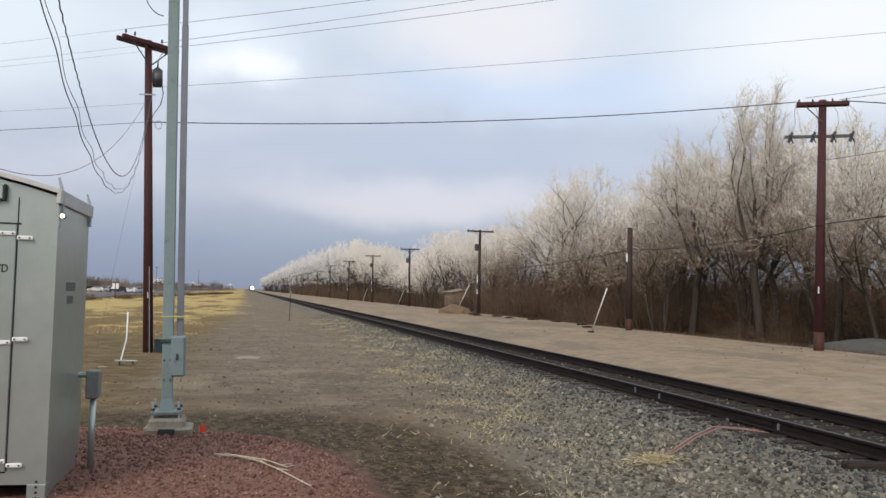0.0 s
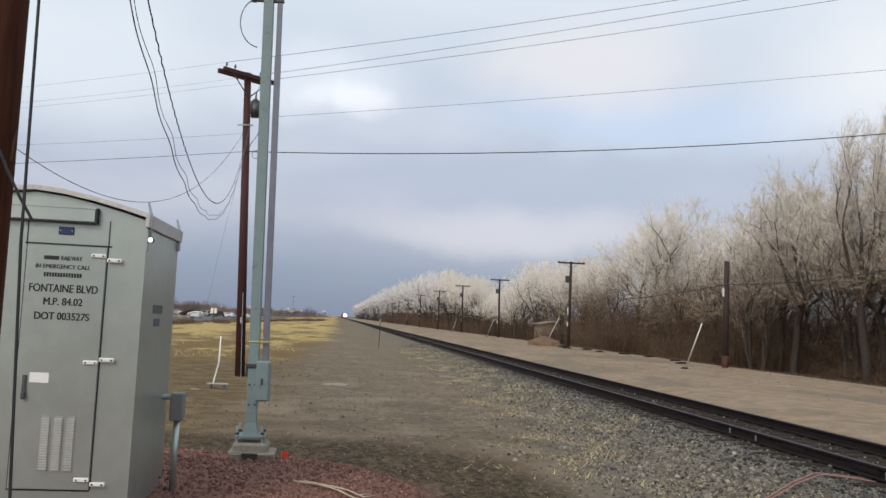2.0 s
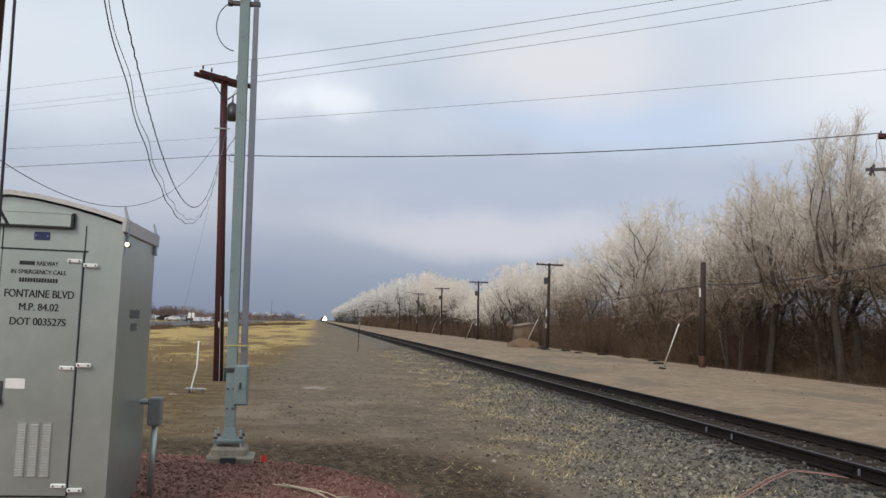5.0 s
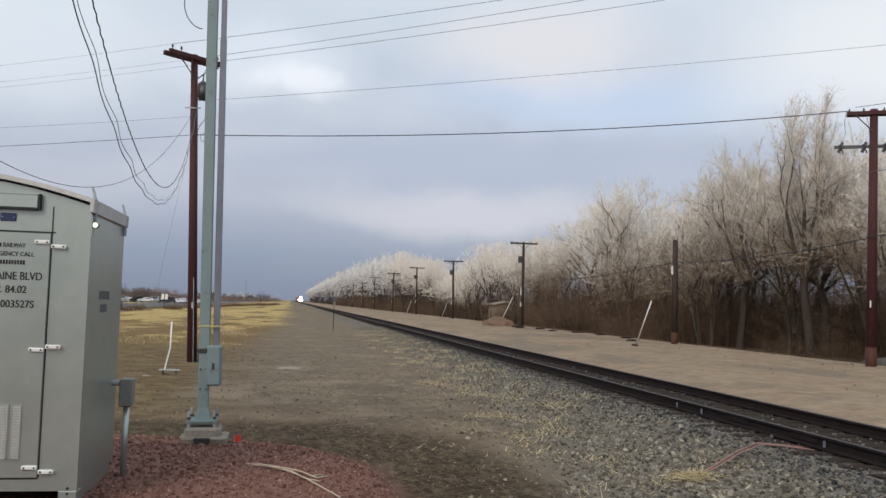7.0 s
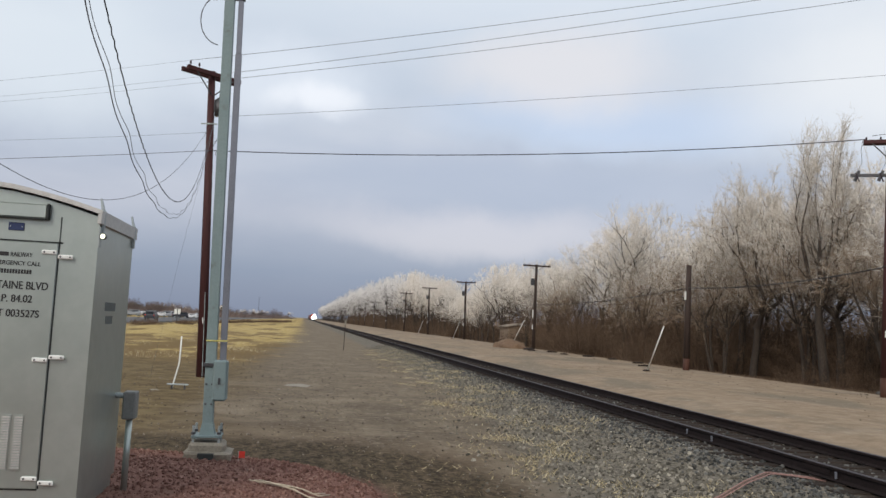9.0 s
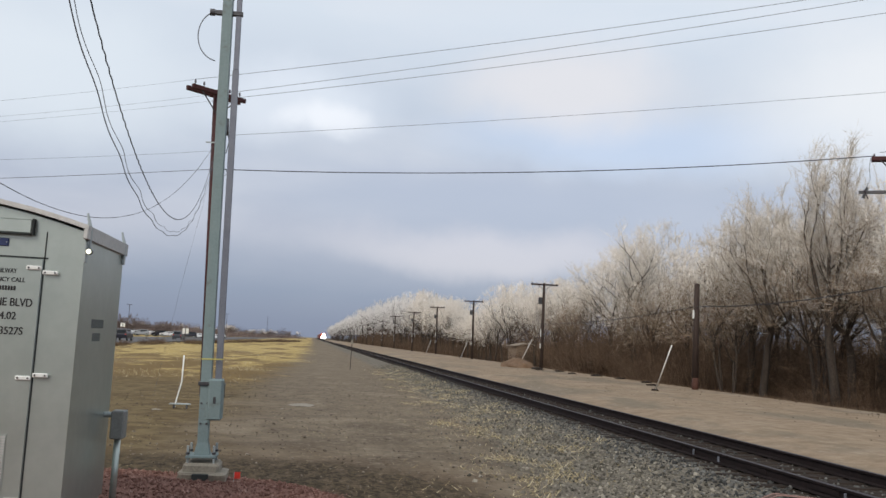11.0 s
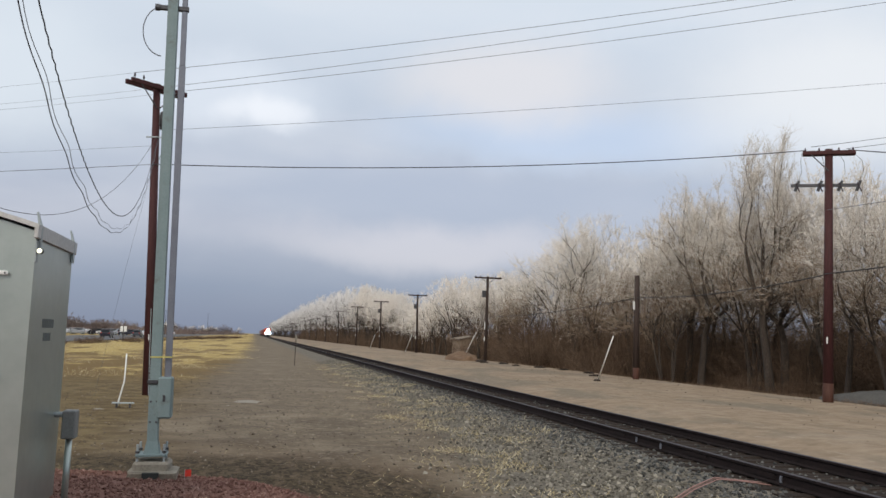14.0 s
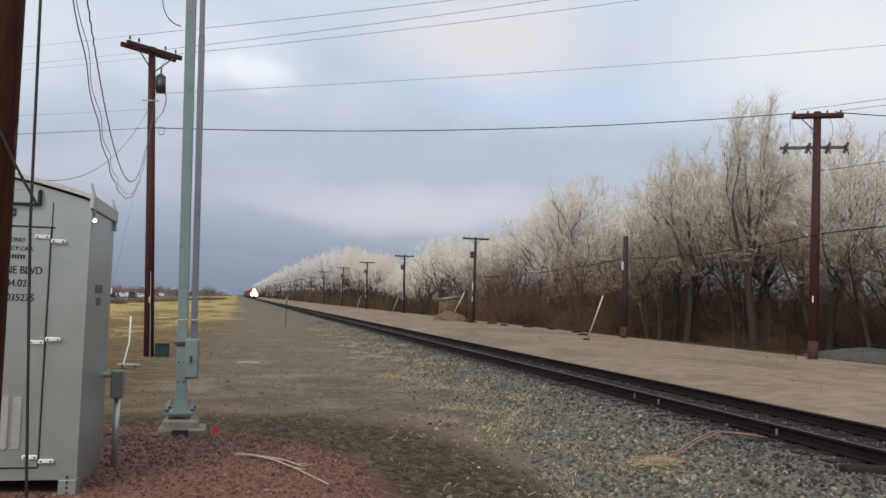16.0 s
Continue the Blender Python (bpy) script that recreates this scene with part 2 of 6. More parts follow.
    col = w.mix(w.span(w.math("MULTIPLY_ADD", wob, 0.7, x), 18.9, 20.3), col, litter)
    # bare pale sand before the shed
    sand = w.math("MULTIPLY", w.math("MULTIPLY", w.span(x, 18.6, 19.3), w.span(x, 23.4, 22.2)), w.math("MULTIPLY", w.span(w.math("MULTIPLY_ADD", wob, 4.0, y), 68.0, 76.0), w.span(w.math("MULTIPLY_ADD", wob, 4.0, y), 140.0, 126.0)))
    col = w.mix(sand, col, w.mix(w.span(n2, 0.35, 0.65), (0.30, 0.25, 0.195), (0.46, 0.41, 0.345)))
    u = w.math("POWER", w.math("ABSOLUTE", w.math("DIVIDE", w.math("ADD", x, 3.0), 4.35)), 4.0)
    v = w.math("POWER", w.math("DIVIDE", w.math("MAXIMUM", w.math("SUBTRACT", y, 7.0), 0.0), 5.9), 4.0)
    pad = w.span(w.math("ADD", w.math("ADD", u, v), w.math("MULTIPLY", wob, 0.34)), 1.25, 0.70)
    red = w.mix(w.span(n4, 0.35, 0.68), (0.120, 0.060, 0.046), (0.25, 0.138, 0.110))
    red = w.mix(w.span(n2, 0.55, 0.72, 0, 0.6), red, (0.115, 0.080, 0.060))
    rim = w.math("MULTIPLY", w.span(w.math("ADD", u, v), 4.8, 2.8), w.math("MULTIPLY", w.span(w.noise(1.3, 6, 0.7, lie.outputs[0]), 0.30, 0.42, 0, 0.95), w.span(w.noise(7.0, 5, 0.7, lie.outputs[0]), 0.36, 0.54, 0.4, 1.0)))
    col = w.mix(w.math("MULTIPLY", rim, w.span(x, -4.0, -2.5)), col, w.mix(w.span(n3, 0.4, 0.6), (0.020, 0.015, 0.009), (0.080, 0.060, 0.036)))
    # red crushed gravel pad over it all
    col = w.mix(pad, col, red)
    h = w.math("ADD", w.math("MULTIPLY", n3, 0.7), w.math("MULTIPLY", n4, 0.5))
    return w.done(col, 0.95, 0.0, h, 0.30, 0.03, 0.1)


M_GROUND = ground_material()
M_WOOD = surface("creosoted_wood", (0.040, 0.014, 0.014), (0.080, 0.028, 0.028), 3.0, 45.0, 0.75, 0, 0.5, 0.01, stain=(0.045, 0.030, 0.026), stretch=(1, 1, 0.06))
M_WOOD_RAW = surface("weathered_brown_wood", (0.045, 0.018, 0.012), (0.078, 0.031, 0.019), 4.0, 60.0, 0.7, 0, 0.6, 0.008, stain=(0.05, 0.018, 0.01), stretch=(1, 1, 0.05))
M_WOOD_NEAR = surface("orange_brown_pole_wood", (0.046, 0.015, 0.008), (0.105, 0.036, 0.017), 4.0, 60.0, 0.8, 0, 0.7, 0.008, stain=(0.026, 0.010, 0.006), stretch=(1, 1, 0.05))
M_WOOD_FAR = surface("old_grey_brown_wood", (0.030, 0.020, 0.017), (0.062, 0.043, 0.036), 3.0, 30.0, 0.85, 0, 0.4, 0.01, stretch=(1, 1, 0.06))
M_TIE = surface("oily_tie_wood", (0.015, 0.011, 0.009), (0.042, 0.032, 0.026), 4.0, 30.0, 0.92, 0, 0.5, 0.02, spec=0.12, stretch=(0.15, 1, 1))
M_RAIL = surface("rusty_rail_steel", (0.010, 0.008, 0.008), (0.024, 0.017, 0.017), 6.0, 50.0, 0.9, 0.0, 0.2, 0.005, spec=0.12)
M_RAILTOP = surface("worn_rail_head", (0.034, 0.029, 0.034), (0.060, 0.052, 0.058), 6.0, 50.0, 0.62, 0.2, 0.05, 0.002)
M_GALV = surface("galvanised_steel", (0.30, 0.34, 0.345), (0.42, 0.46, 0.465), 5.0, 70.0, 0.5, 0.35, 0.08, 0.002, stain=(0.22, 0.25, 0.26))
M_TEAL = surface("blue_grey_painted_steel", (0.165, 0.225, 0.230), (0.215, 0.275, 0.280), 4.0, 60.0, 0.55, 0.1, 0.08, 0.003, stain=(0.14, 0.16, 0.155))
M_ARM = surface("dull_aluminium", (0.15, 0.16, 0.195), (0.205, 0.22, 0.255), 5.0, 60.0, 0.5, 0.4, 0.06, 0.002)
M_HUT = surface("pale_grey_sheet_metal", (0.400, 0.450, 0.420), (0.450, 0.500, 0.468), 1.3, 9.0, 0.32, 0.70, 0.004, 0.002, stain=(0.380, 0.430, 0.400), spec=0.5)
M_HUTROOF = surface("roof_sheet_metal", (0.42, 0.42, 0.41), (0.55, 0.55, 0.53), 2.0, 30.0, 0.5, 0.2, 0.06, 0.004)
M_WHITE = plain("white_painted_metal", (0.78, 0.79, 0.76), 0.5)
M_BLACK = plain("black_lettering_paint", (0.02, 0.02, 0.022), 0.6)
M_GREYINK = plain("faded_grey_lettering", (0.11, 0.125, 0.12), 0.7)
M_GAP = plain("dark_seam", (0.03, 0.035, 0.035), 0.9)
M_NAVY = plain("navy_plate", (0.02, 0.035, 0.11), 0.4)
M_STEEL = surface("dark_steel_hardware", (0.05, 0.05, 0.055), (0.12, 0.12, 0.125), 8.0, 60.0, 0.5, 0.6, 0.1, 0.002)
M_CABLE = plain("black_cable_sheath", (0.022, 0.022, 0.026), 0.6)
M_WIRE = plain("weathered_line_wire", (0.13, 0.135, 0.155), 0.6, 0.3)
M_CONDBOX = surface("grey_box_paint", (0.17, 0.18, 0.17), (0.23, 0.24, 0.23), 5.0, 60.0, 0.6, 0.1, 0.05, 0.002)
M_CONC = surface("rough_concrete", (0.20, 0.180, 0.145), (0.30, 0.275, 0.225), 4.0, 45.0, 0.92, 0, 0.4, 0.008, stain=(0.19, 0.165, 0.135))
M_RED = plain("red_marker_plastic", (0.62, 0.045, 0.03), 0.5)
M_YELLOW = plain("yellow_strap", (0.55, 0.50, 0.14), 0.6)
M_DKGREEN = plain("dark_green_enclosure", (0.012, 0.030, 0.032), 0.5)
M_INSUL = plain("dark_glazed_insulator", (0.05, 0.035, 0.045), 0.25)
M_STONE = varied("ballast_stone", ((0.0, (0.036, 0.033, 0.027)), (0.5, (0.128, 0.117, 0.095)), (0.82, (0.265, 0.243, 0.198)), (1.0, (0.45, 0.42, 0.35))))
# darker tones for the ballast close to the rails
M_DARKSTONE = varied("oily_ballast_stone", ((0.0, (0.020, 0.020, 0.020)), (0.5, (0.068, 0.069, 0.066)), (0.85, (0.150, 0.150, 0.142)), (1.0, (0.34, 0.33, 0.30))))
M_REDSTONE = varied("red_crushed_stone", ((0.0, (0.095, 0.047, 0.037)), (0.55, (0.185, 0.098, 0.078)), (0.88, (0.29, 0.175, 0.143)), (1.0, (0.45, 0.36, 0.30))))
M_PEBBLE = varied("mixed_pebble", ((0.0, (0.070, 0.056, 0.043)), (0.75, (0.165, 0.135, 0.105)), (1.0, (0.34, 0.30, 0.25))))
M_STRAW = varied("dry_straw", ((0.0, (0.22, 0.170, 0.090)), (0.5, (0.43, 0.360, 0.205)), (1.0, (0.70, 0.62, 0.43))))
M_BARK = surface("grey_brown_bark", (0.030, 0.023, 0.019), (0.078, 0.062, 0.050), 3.0, 30.0, 0.95, 0, 0.6, 0.02, stretch=(1, 1, 0.25))
M_FROST = varied("frosted_twig", ((0.0, (0.53, 0.472, 0.405)), (0.5, (0.77, 0.718, 0.645)), (1.0, (0.93, 0.905, 0.865))))
# frost for far trees, cooler and greyer: distance haze put into the twig colour
M_FROST_HAZED = varied("white_hoar_twig", ((0.0, (0.50, 0.475, 0.45)), (0.5, (0.73, 0.71, 0.69)), (1.0, (0.90, 0.895, 0.885))))
M_RIME = varied("lightly_rimed_twig", ((0.0, (0.35, 0.305, 0.255)), (0.5, (0.62, 0.57, 0.50)), (1.0, (0.87, 0.84, 0.79))))
M_TWIG = varied("bare_brown_twig", ((0.0, (0.115, 0.083, 0.057)), (0.5, (0.245, 0.183, 0.130)), (1.0, (0.43, 0.34, 0.255))))
M_BRUSH = varied("brown_brush_stem", ((0.0, (0.045, 0.029, 0.020)), (0.5, (0.112, 0.073, 0.048)), (1.0, (0.220, 0.155, 0.105))))
M_FARTWIG = varied("dark_purple_twig", ((0.0, (0.075, 0.055, 0.052)), (0.6, (0.15, 0.115, 0.105)), (1.0, (0.26, 0.215, 0.20))))
M_ASPHALT = surface("worn_asphalt", (0.075, 0.076, 0.080), (0.125, 0.125, 0.128), 0.4, 25.0, 0.9, 0, 0.2, 0.01)
M_GLASS = plain("dark_window_glass", (0.02, 0.024, 0.03), 0.12, 0.0, 0.6)
M_TYRE = plain("tyre_rubber", (0.02, 0.02, 0.02), 0.9)


# ---- building helpers ----
def empty(name, m=None):
    ob = new(name)
    ob.empty_display_size = 0.1
    if m is not None:
        ob.matrix_basis = m
    return ob


def put_mesh(name, verts, faces, material, parent=None, smooth=False):
    me = bpy.data.meshes.new(name)
    me.from_pydata(verts if isinstance(verts, list) else verts.tolist(), [], faces if isinstance(faces, list) else faces.tolist())
    if smooth:
        me.polygons.foreach_set("use_smooth", [True] * len(me.polygons))
    for m in material if isinstance(material, (list, tuple)) else (material,):
        me.materials.append(m)
    ob = new(name, me)
    if parent is not None:
        ob.parent = parent
    return ob


def part(name, bm, material, parent=None, label="", smooth=False):
    """One bmesh as one mesh object under a thing or a part."""
    bmesh.ops.recalc_face_normals(bm, faces=bm.faces)
    me = bpy.data.meshes.new(name)
    bm.to_mesh(me)
    bm.free()
    if smooth:
        me.polygons.foreach_set("use_smooth", [True] * len(me.polygons))
    me.materials.append(material)
    ob = new(name, me)
    if parent is not None:
        ob.parent = parent
    if label:
        tagged(ob, label)
    return ob


def box(lo, hi, bevel=0.0, bm=None, m=None):
    bm = bm or bmesh.new()
    c = [(a + b) / 2 for a, b in zip(lo, hi)]
    d = [abs(b - a) for a, b in zip(lo, hi)]
    mat = Matrix.Translation(c) @ Matrix.Diagonal((*d, 1))
    vs = bmesh.ops.create_cube(bm, size=1, matrix=(m @ mat) if m is not None else mat)["verts"]
    if bevel:
        es = {e for v in vs for e in v.link_edges}
        bmesh.ops.bevel(bm, geom=list(es), offset=bevel, segments=1, affect="EDGES")
    return bm


def rod(p0, p1, r0, r1=None, sides=10, bm=None):
    """A tapered round bar from p0 to p1."""
    bm = bm or bmesh.new()
    p0, p1 = Vector(p0), Vector(p1)
    d = p1 - p0
    q = d.to_track_quat("Z", "Y").to_matrix().to_4x4()
    bmesh.ops.create_cone(bm, cap_ends=True, segments=sides, radius1=r0, radius2=r0 if r1 is None else r1, depth=d.length,
                          matrix=Matrix.Translation((p0 + p1) / 2) @ q)
    return bm


def tube(pts, r, sides=6):
    """Vertices and faces of a round cable along points."""
    pts = np.asarray(pts, float)
    d = np.gradient(pts, axis=0)
    d /= np.linalg.norm(d, axis=1)[:, None] + 1e-9
    ref = np.where(np.abs(d[:, 2:3]) > 0.9, [[1.0, 0, 0]], [[0, 0, 1.0]])
    a = np.cross(d, ref)
    a /= np.linalg.norm(a, axis=1)[:, None]
    b = np.cross(d, a)
    k = np.arange(sides) * 2 * np.pi / sides
    ring = np.cos(k)[None, :, None] * a[:, None] + np.sin(k)[None, :, None] * b[:, None]
    rr = np.broadcast_to(np.asarray(r, float).reshape(-1, 1, 1), (len(pts), 1, 1))
    v = (pts[:, None] + ring * rr).reshape(-1, 3)
    n = len(pts)
    f = [(i * sides + j, i * sides + (j + 1) % sides, (i + 1) * sides + (j + 1) % sides, (i + 1) * sides + j) for i in range(n - 1) for j in range(sides)]
    f += [tuple(range(sides))[::-1], tuple((n - 1) * sides + j for j in range(sides))]
    return v, f


def sagging(a, b, sag, n=40):
    s = np.linspace(0, 1, n)[:, None]
    a, b = np.array(a, float), np.array(b, float)
    return a + (b - a) * s - np.array([0, 0, sag]) * 4 * s * (1 - s)


def wire(name, pts, r, material, label, category="wire", sides=5):
    v, f = tube(pts, r, sides)
    return tagged(put_mesh(name, v, f, material, smooth=True), label, category)


def smooth01(t):
    t = np.clip(t, 0, 1)
    return t * t * (3 - 2 * t)


def toe_of(y):
    return 5.2 - 22.0 / np.maximum(y, 8.0)


def gz(x, y):
    """Height of the ground."""
    x, y = np.asarray(x, float), np.asarray(y, float)
    z = np.full(np.broadcast(x, y).shape, -0.25)
    toe = toe_of(y)
    z = z + 0.20 * smooth01((x - toe) / (6.2 - toe))
    z = z + 0.186 * smooth01((x - 8.95) / 2.2) + 0.05 * smooth01((x - 12.5) / 6.5) - 0.42 * smooth01((x - 18.9) / 3.0)
    v = np.abs((x + 3.0) / 4.35) ** 4 + (np.maximum(y - 7.0, 0) / 5.9) ** 4
    z = z + 0.40 * np.clip(1 - v, 0, 1) ** 0.7
    z = z + 0.004 * np.sin(x * 1.7 + 1.3 * np.sin(y * 0.9)) * np.cos(y * 1.1 + x * 0.4) * (1 - smooth01((np.abs(x - 7.95) - 3.0) / -1.0))
    z = z + 0.10 * np.sin(x * 0.23 + 1.0) * np.sin(y * 0.11) * smooth01((-x - 4) / 8)
    return z - 0.10 * np.exp(-((x + 0.87) ** 2 + (y - 11.6) ** 2) / 0.25)


def on_ground(x, y):
    return float(gz(x, y))


# ---- ground ----
def build_ground():
    xs = np.unique(np.concatenate([np.linspace(-1800, -80, 22), np.linspace(-80, -8, 40), np.linspace(-8, 24, 150), np.linspace(24, 60, 20), np.linspace(60, 1800, 22)]))
    ys = np.unique(np.concatenate([np.linspace(-300, -6, 14), np.linspace(-6, 40, 150), np.linspace(40, 160, 70), np.linspace(160, 3200, 50)]))
    gx, gy = np.meshgrid(xs, ys)
    v = np.stack([gx, gy, gz(gx, gy)], -1).reshape(-1, 3)
    nx, ny = len(xs), len(ys)
    i = (np.arange(ny - 1)[:, None] * nx + np.arange(nx - 1)[None]).reshape(-1)
    f = np.stack([i, i + 1, i + nx + 1, i + nx], -1)
    tagged(put_mesh("ground", v, f, M_GROUND, smooth=True), "packed dirt, ballast fines, red gravel pad and straw field", "ground", kind="structure")


build_ground()


def stones(name, xs, ys, size, material, label, category, sink=0.35):
    """Loose stones as one mesh: jittered blocks, each turned its own way."""
    rng = np.random.default_rng(len(xs))
    n = len(xs)
    base = np.array([(sx, sy, sz) for sx in (-1, 1) for sy in (-1, 1) for sz in (-1, 1)], float)
    quad = np.array([(0, 1, 3, 2), (4, 6, 7, 5), (0, 4, 5, 1), (2, 3, 7, 6), (0, 2, 6, 4), (1, 5, 7, 3)])
    s = size * np.exp(rng.normal(0, 0.3, n))
    v = base[None] * rng.uniform(0.45, 1.0, (n, 8, 3)) * (s[:, None, None] * rng.uniform(0.6, 1.2, (n, 1, 3)))
    q = rng.normal(size=(n, 4))
    q /= np.linalg.norm(q, axis=1)[:, None]
    w_, x_, y_, z_ = q.T
    rot = np.stack([1 - 2 * (y_ * y_ + z_ * z_), 2 * (x_ * y_ - z_ * w_), 2 * (x_ * z_ + y_ * w_),
                    2 * (x_ * y_ + z_ * w_), 1 - 2 * (x_ * x_ + z_ * z_), 2 * (y_ * z_ - x_ * w_),
                    2 * (x_ * z_ - y_ * w_), 2 * (y_ * z_ + x_ * w_), 1 - 2 * (x_ * x_ + y_ * y_)], -1).reshape(n, 3, 3)
    v = np.einsum("nij,nkj->nki", rot, v)
    v += np.stack([xs, ys, gz(xs, ys) + s * sink], -1)[:, None]
    f = (quad[None] + (np.arange(n) * 8)[:, None, None]).reshape(-1, 4)
    return tagged(put_mesh(name, v.reshape(-1, 3), f, material), label, category, kind="stuff")


def scatter_stones():
    rng = np.random.default_rng(5)
    n = 46000
    y = 6.5 + 60 * rng.random(n) ** 1.8
    toe = toe_of(y)
    x = toe - 0.9 + (8.9 - toe + 0.9) * rng.random(n)
    d = (x - toe) / 1.2
    keep = (rng.random(n) < np.clip(0.2 + 0.9 * d, 0.06, 1)) & ~((x > 6.85) & (rng.random(n) < 0.82))
    dark_bed = x + rng.normal(0, 0.35, n) > 5.7 + 0.02 * (y - 8)
    stones("ballast_stones", x[keep & ~dark_bed], y[keep & ~dark_bed], 0.0175, M_STONE, "loose grey and buff crushed ballast stones beside the rails", "ballast")
    stones("oily_ballast", x[keep & dark_bed], y[keep & dark_bed], 0.0175, M_DARKSTONE, "dark ballast stones against the rails and ties", "ballast")
    x = rng.uniform(-4.2, 1.5, 16000)
    y = rng.uniform(6.5, 13.2, 16000)
    v = np.abs((x + 3.0) / 4.35) ** 4 + (np.maximum(y - 7.0, 0) / 5.9) ** 4
    keep = (v + rng.normal(0, 0.12, 16000) < 0.95) & ~((x > -3.0) & (x < -1.5) & (y > 7.7) & (y < 8.8)) & (np.hypot(x + 0.87, y - 11.7) > 0.45)
    stones("red_gravel", x[keep], y[keep], 0.011, M_REDSTONE, "dull red crushed gravel over the equipment pad", "gravel")
    y = 8 + 40 * rng.random(5200) ** 1.7
    x = rng.uniform(-5, 4.4, 5200)
    v = np.abs((x + 3.0) / 4.35) ** 4 + (np.maximum(y - 7.0, 0) / 5.9) ** 4
    keep = (v > 0.95) & (x < toe_of(y))
    stones("dirt_pebbles", x[keep], y[keep], 0.012, M_PEBBLE, "small pebbles scattered on packed dirt", "pebbles")
    y = 14 + 70 * rng.random(700)
    x = 9.5 + 10.0 * rng.random(700) ** 0.5
    stones("shoulder_pebbles", x, y, 0.016, M_PEBBLE, "small clods on the sandy shoulder beyond the track", "pebbles")


scatter_stones()


def blades(name, x, y, length, lean, width, material, label, category, seed=3):
    """Thin stems or blades, each a slim three-sided spike."""
    rng = np.random.default_rng(seed)
    n = len(x)
    base = np.stack([x, y, gz(x, y) - 0.01], -1)
    a = rng.uniform(0, 2 * np.pi, n)
    ln = length * rng.uniform(0.5, 1.3, n)
    tilt = np.clip(rng.normal(lean, 0.3, n), 0.05, 1.5)
    tip = base + np.stack([np.cos(a) * np.sin(tilt), np.sin(a) * np.sin(tilt), np.cos(tilt)], -1) * ln[:, None]
    return spikes(name, base, tip, np.full(n, width), material, label, category)


def spike_arrays(p0, p1, r):
    n = len(p0)
    d = p1 - p0
    d = d / (np.linalg.norm(d, axis=1)[:, None] + 1e-9)
    ref = np.where(np.abs(d[:, 2:3]) > 0.9, [[1.0, 0, 0]], [[0, 0, 1.0]])
    a = np.cross(d, ref)
    a /= np.linalg.norm(a, axis=1)[:, None]
    b = np.cross(d, a)
    k = np.arange(3) * 2 * np.pi / 3
    ring = p0[:, None] + (np.cos(k)[None, :, None] * a[:, None] + np.sin(k)[None, :, None] * b[:, None]) * r[:, None, None]
    v = np.concatenate([ring, p1[:, None]], 1).reshape(-1, 3)
    f = (np.array([(0, 1, 3), (1, 2, 3), (2, 0, 3)])[None] + (np.arange(n) * 4)[:, None, None]).reshape(-1, 3)
    return v, f


def spikes(name, p0, p1, r, material, label, category):
    v, f = spike_arrays(p0, p1, r)
    return tagged(put_mesh(name, v, f, material), label, category, kind="stuff")


def scatter_grass():
    rng = np.random.default_rng(8)
    n = 42000
    y = 34 + 110 * rng.random(n) ** 1.7
    x = (1.0 - 100.0 / y) - 0.6 - 26 * rng.random(n) ** 1.25 + 1.1 * np.sin(y * 0.19) + 0.8 * np.sin(y * 0.43 + 1)
    clump = np.sin(x * 0.9 + 2 * np.sin(y * 0.21)) + np.sin(y * 0.55 + x * 0.3) + rng.normal(0, 0.6, n)
    k = (clump > 0.8) & (rng.random(n) < np.minimum(0.25 + (y - 34) / 40, 0.6))
    blades("dry_grass", x[k], y[k], 0.17, 0.75, 0.010, M_STRAW, "matted straw-yellow dry grass across the field", "grass")
    n = 34000
    y = 8 + 52 * rng.random(n) ** 1.3
    x = toe_of(y) + 0.60 + rng.normal(0, 0.6, n) + 0.4 * np.sin(y * 1.9) + 0.5 * np.sin(y * 0.8)
    k = (np.sin(y * 3.1 + x * 2.3) + np.sin(y * 1.2 + x * 5.0) + np.sin(x * 4.1 - y * 2.0) + rng.normal(0, 1.1, n) > 0.9) & (x < 6.6) & ((y > 13) | (rng.random(n) < 0.4))
    blades("dead_grass_tufts", x[k], y[k], 0.115, 1.2, 0.0075, M_STRAW, "flattened dead grass lying on the ballast slope", "grass", 4)
    n = 9000
    y = 9 + 20 * rng.random(n) ** 1.9
    x = -3.2 + 7.0 * rng.random(n)
    k = (np.sin(y * 1.7 + x * 0.6) + np.sin(x * 1.9 + y * 0.4) > 0.3) & (np.abs((x + 3.0) / 4.35) ** 4 + (np.maximum(y - 7.0, 0) / 5.9) ** 4 > 0.9)
    x, y = x[k], y[k]
    blades("straw_litter", x, y, 0.06, 1.45, 0.0042, M_STRAW, "bits of straw lying on the dirt", "straw litter", 6)
    n = 16000
    y = 20 + 160 * rng.random(n) ** 1.4
    x = 19.0 + rng.gamma(2.0, 0.7, n)
    blades("verge_weeds", x, y, 0.22, 0.7, 0.006, M_BRUSH, "dead brown weeds along the foot of the trees", "weeds", 7)


scatter_grass()


# ---- railway ----
NEAR_RAIL, FAR_RAIL, RAIL_TOP = 7.14, 8.64, 0.15


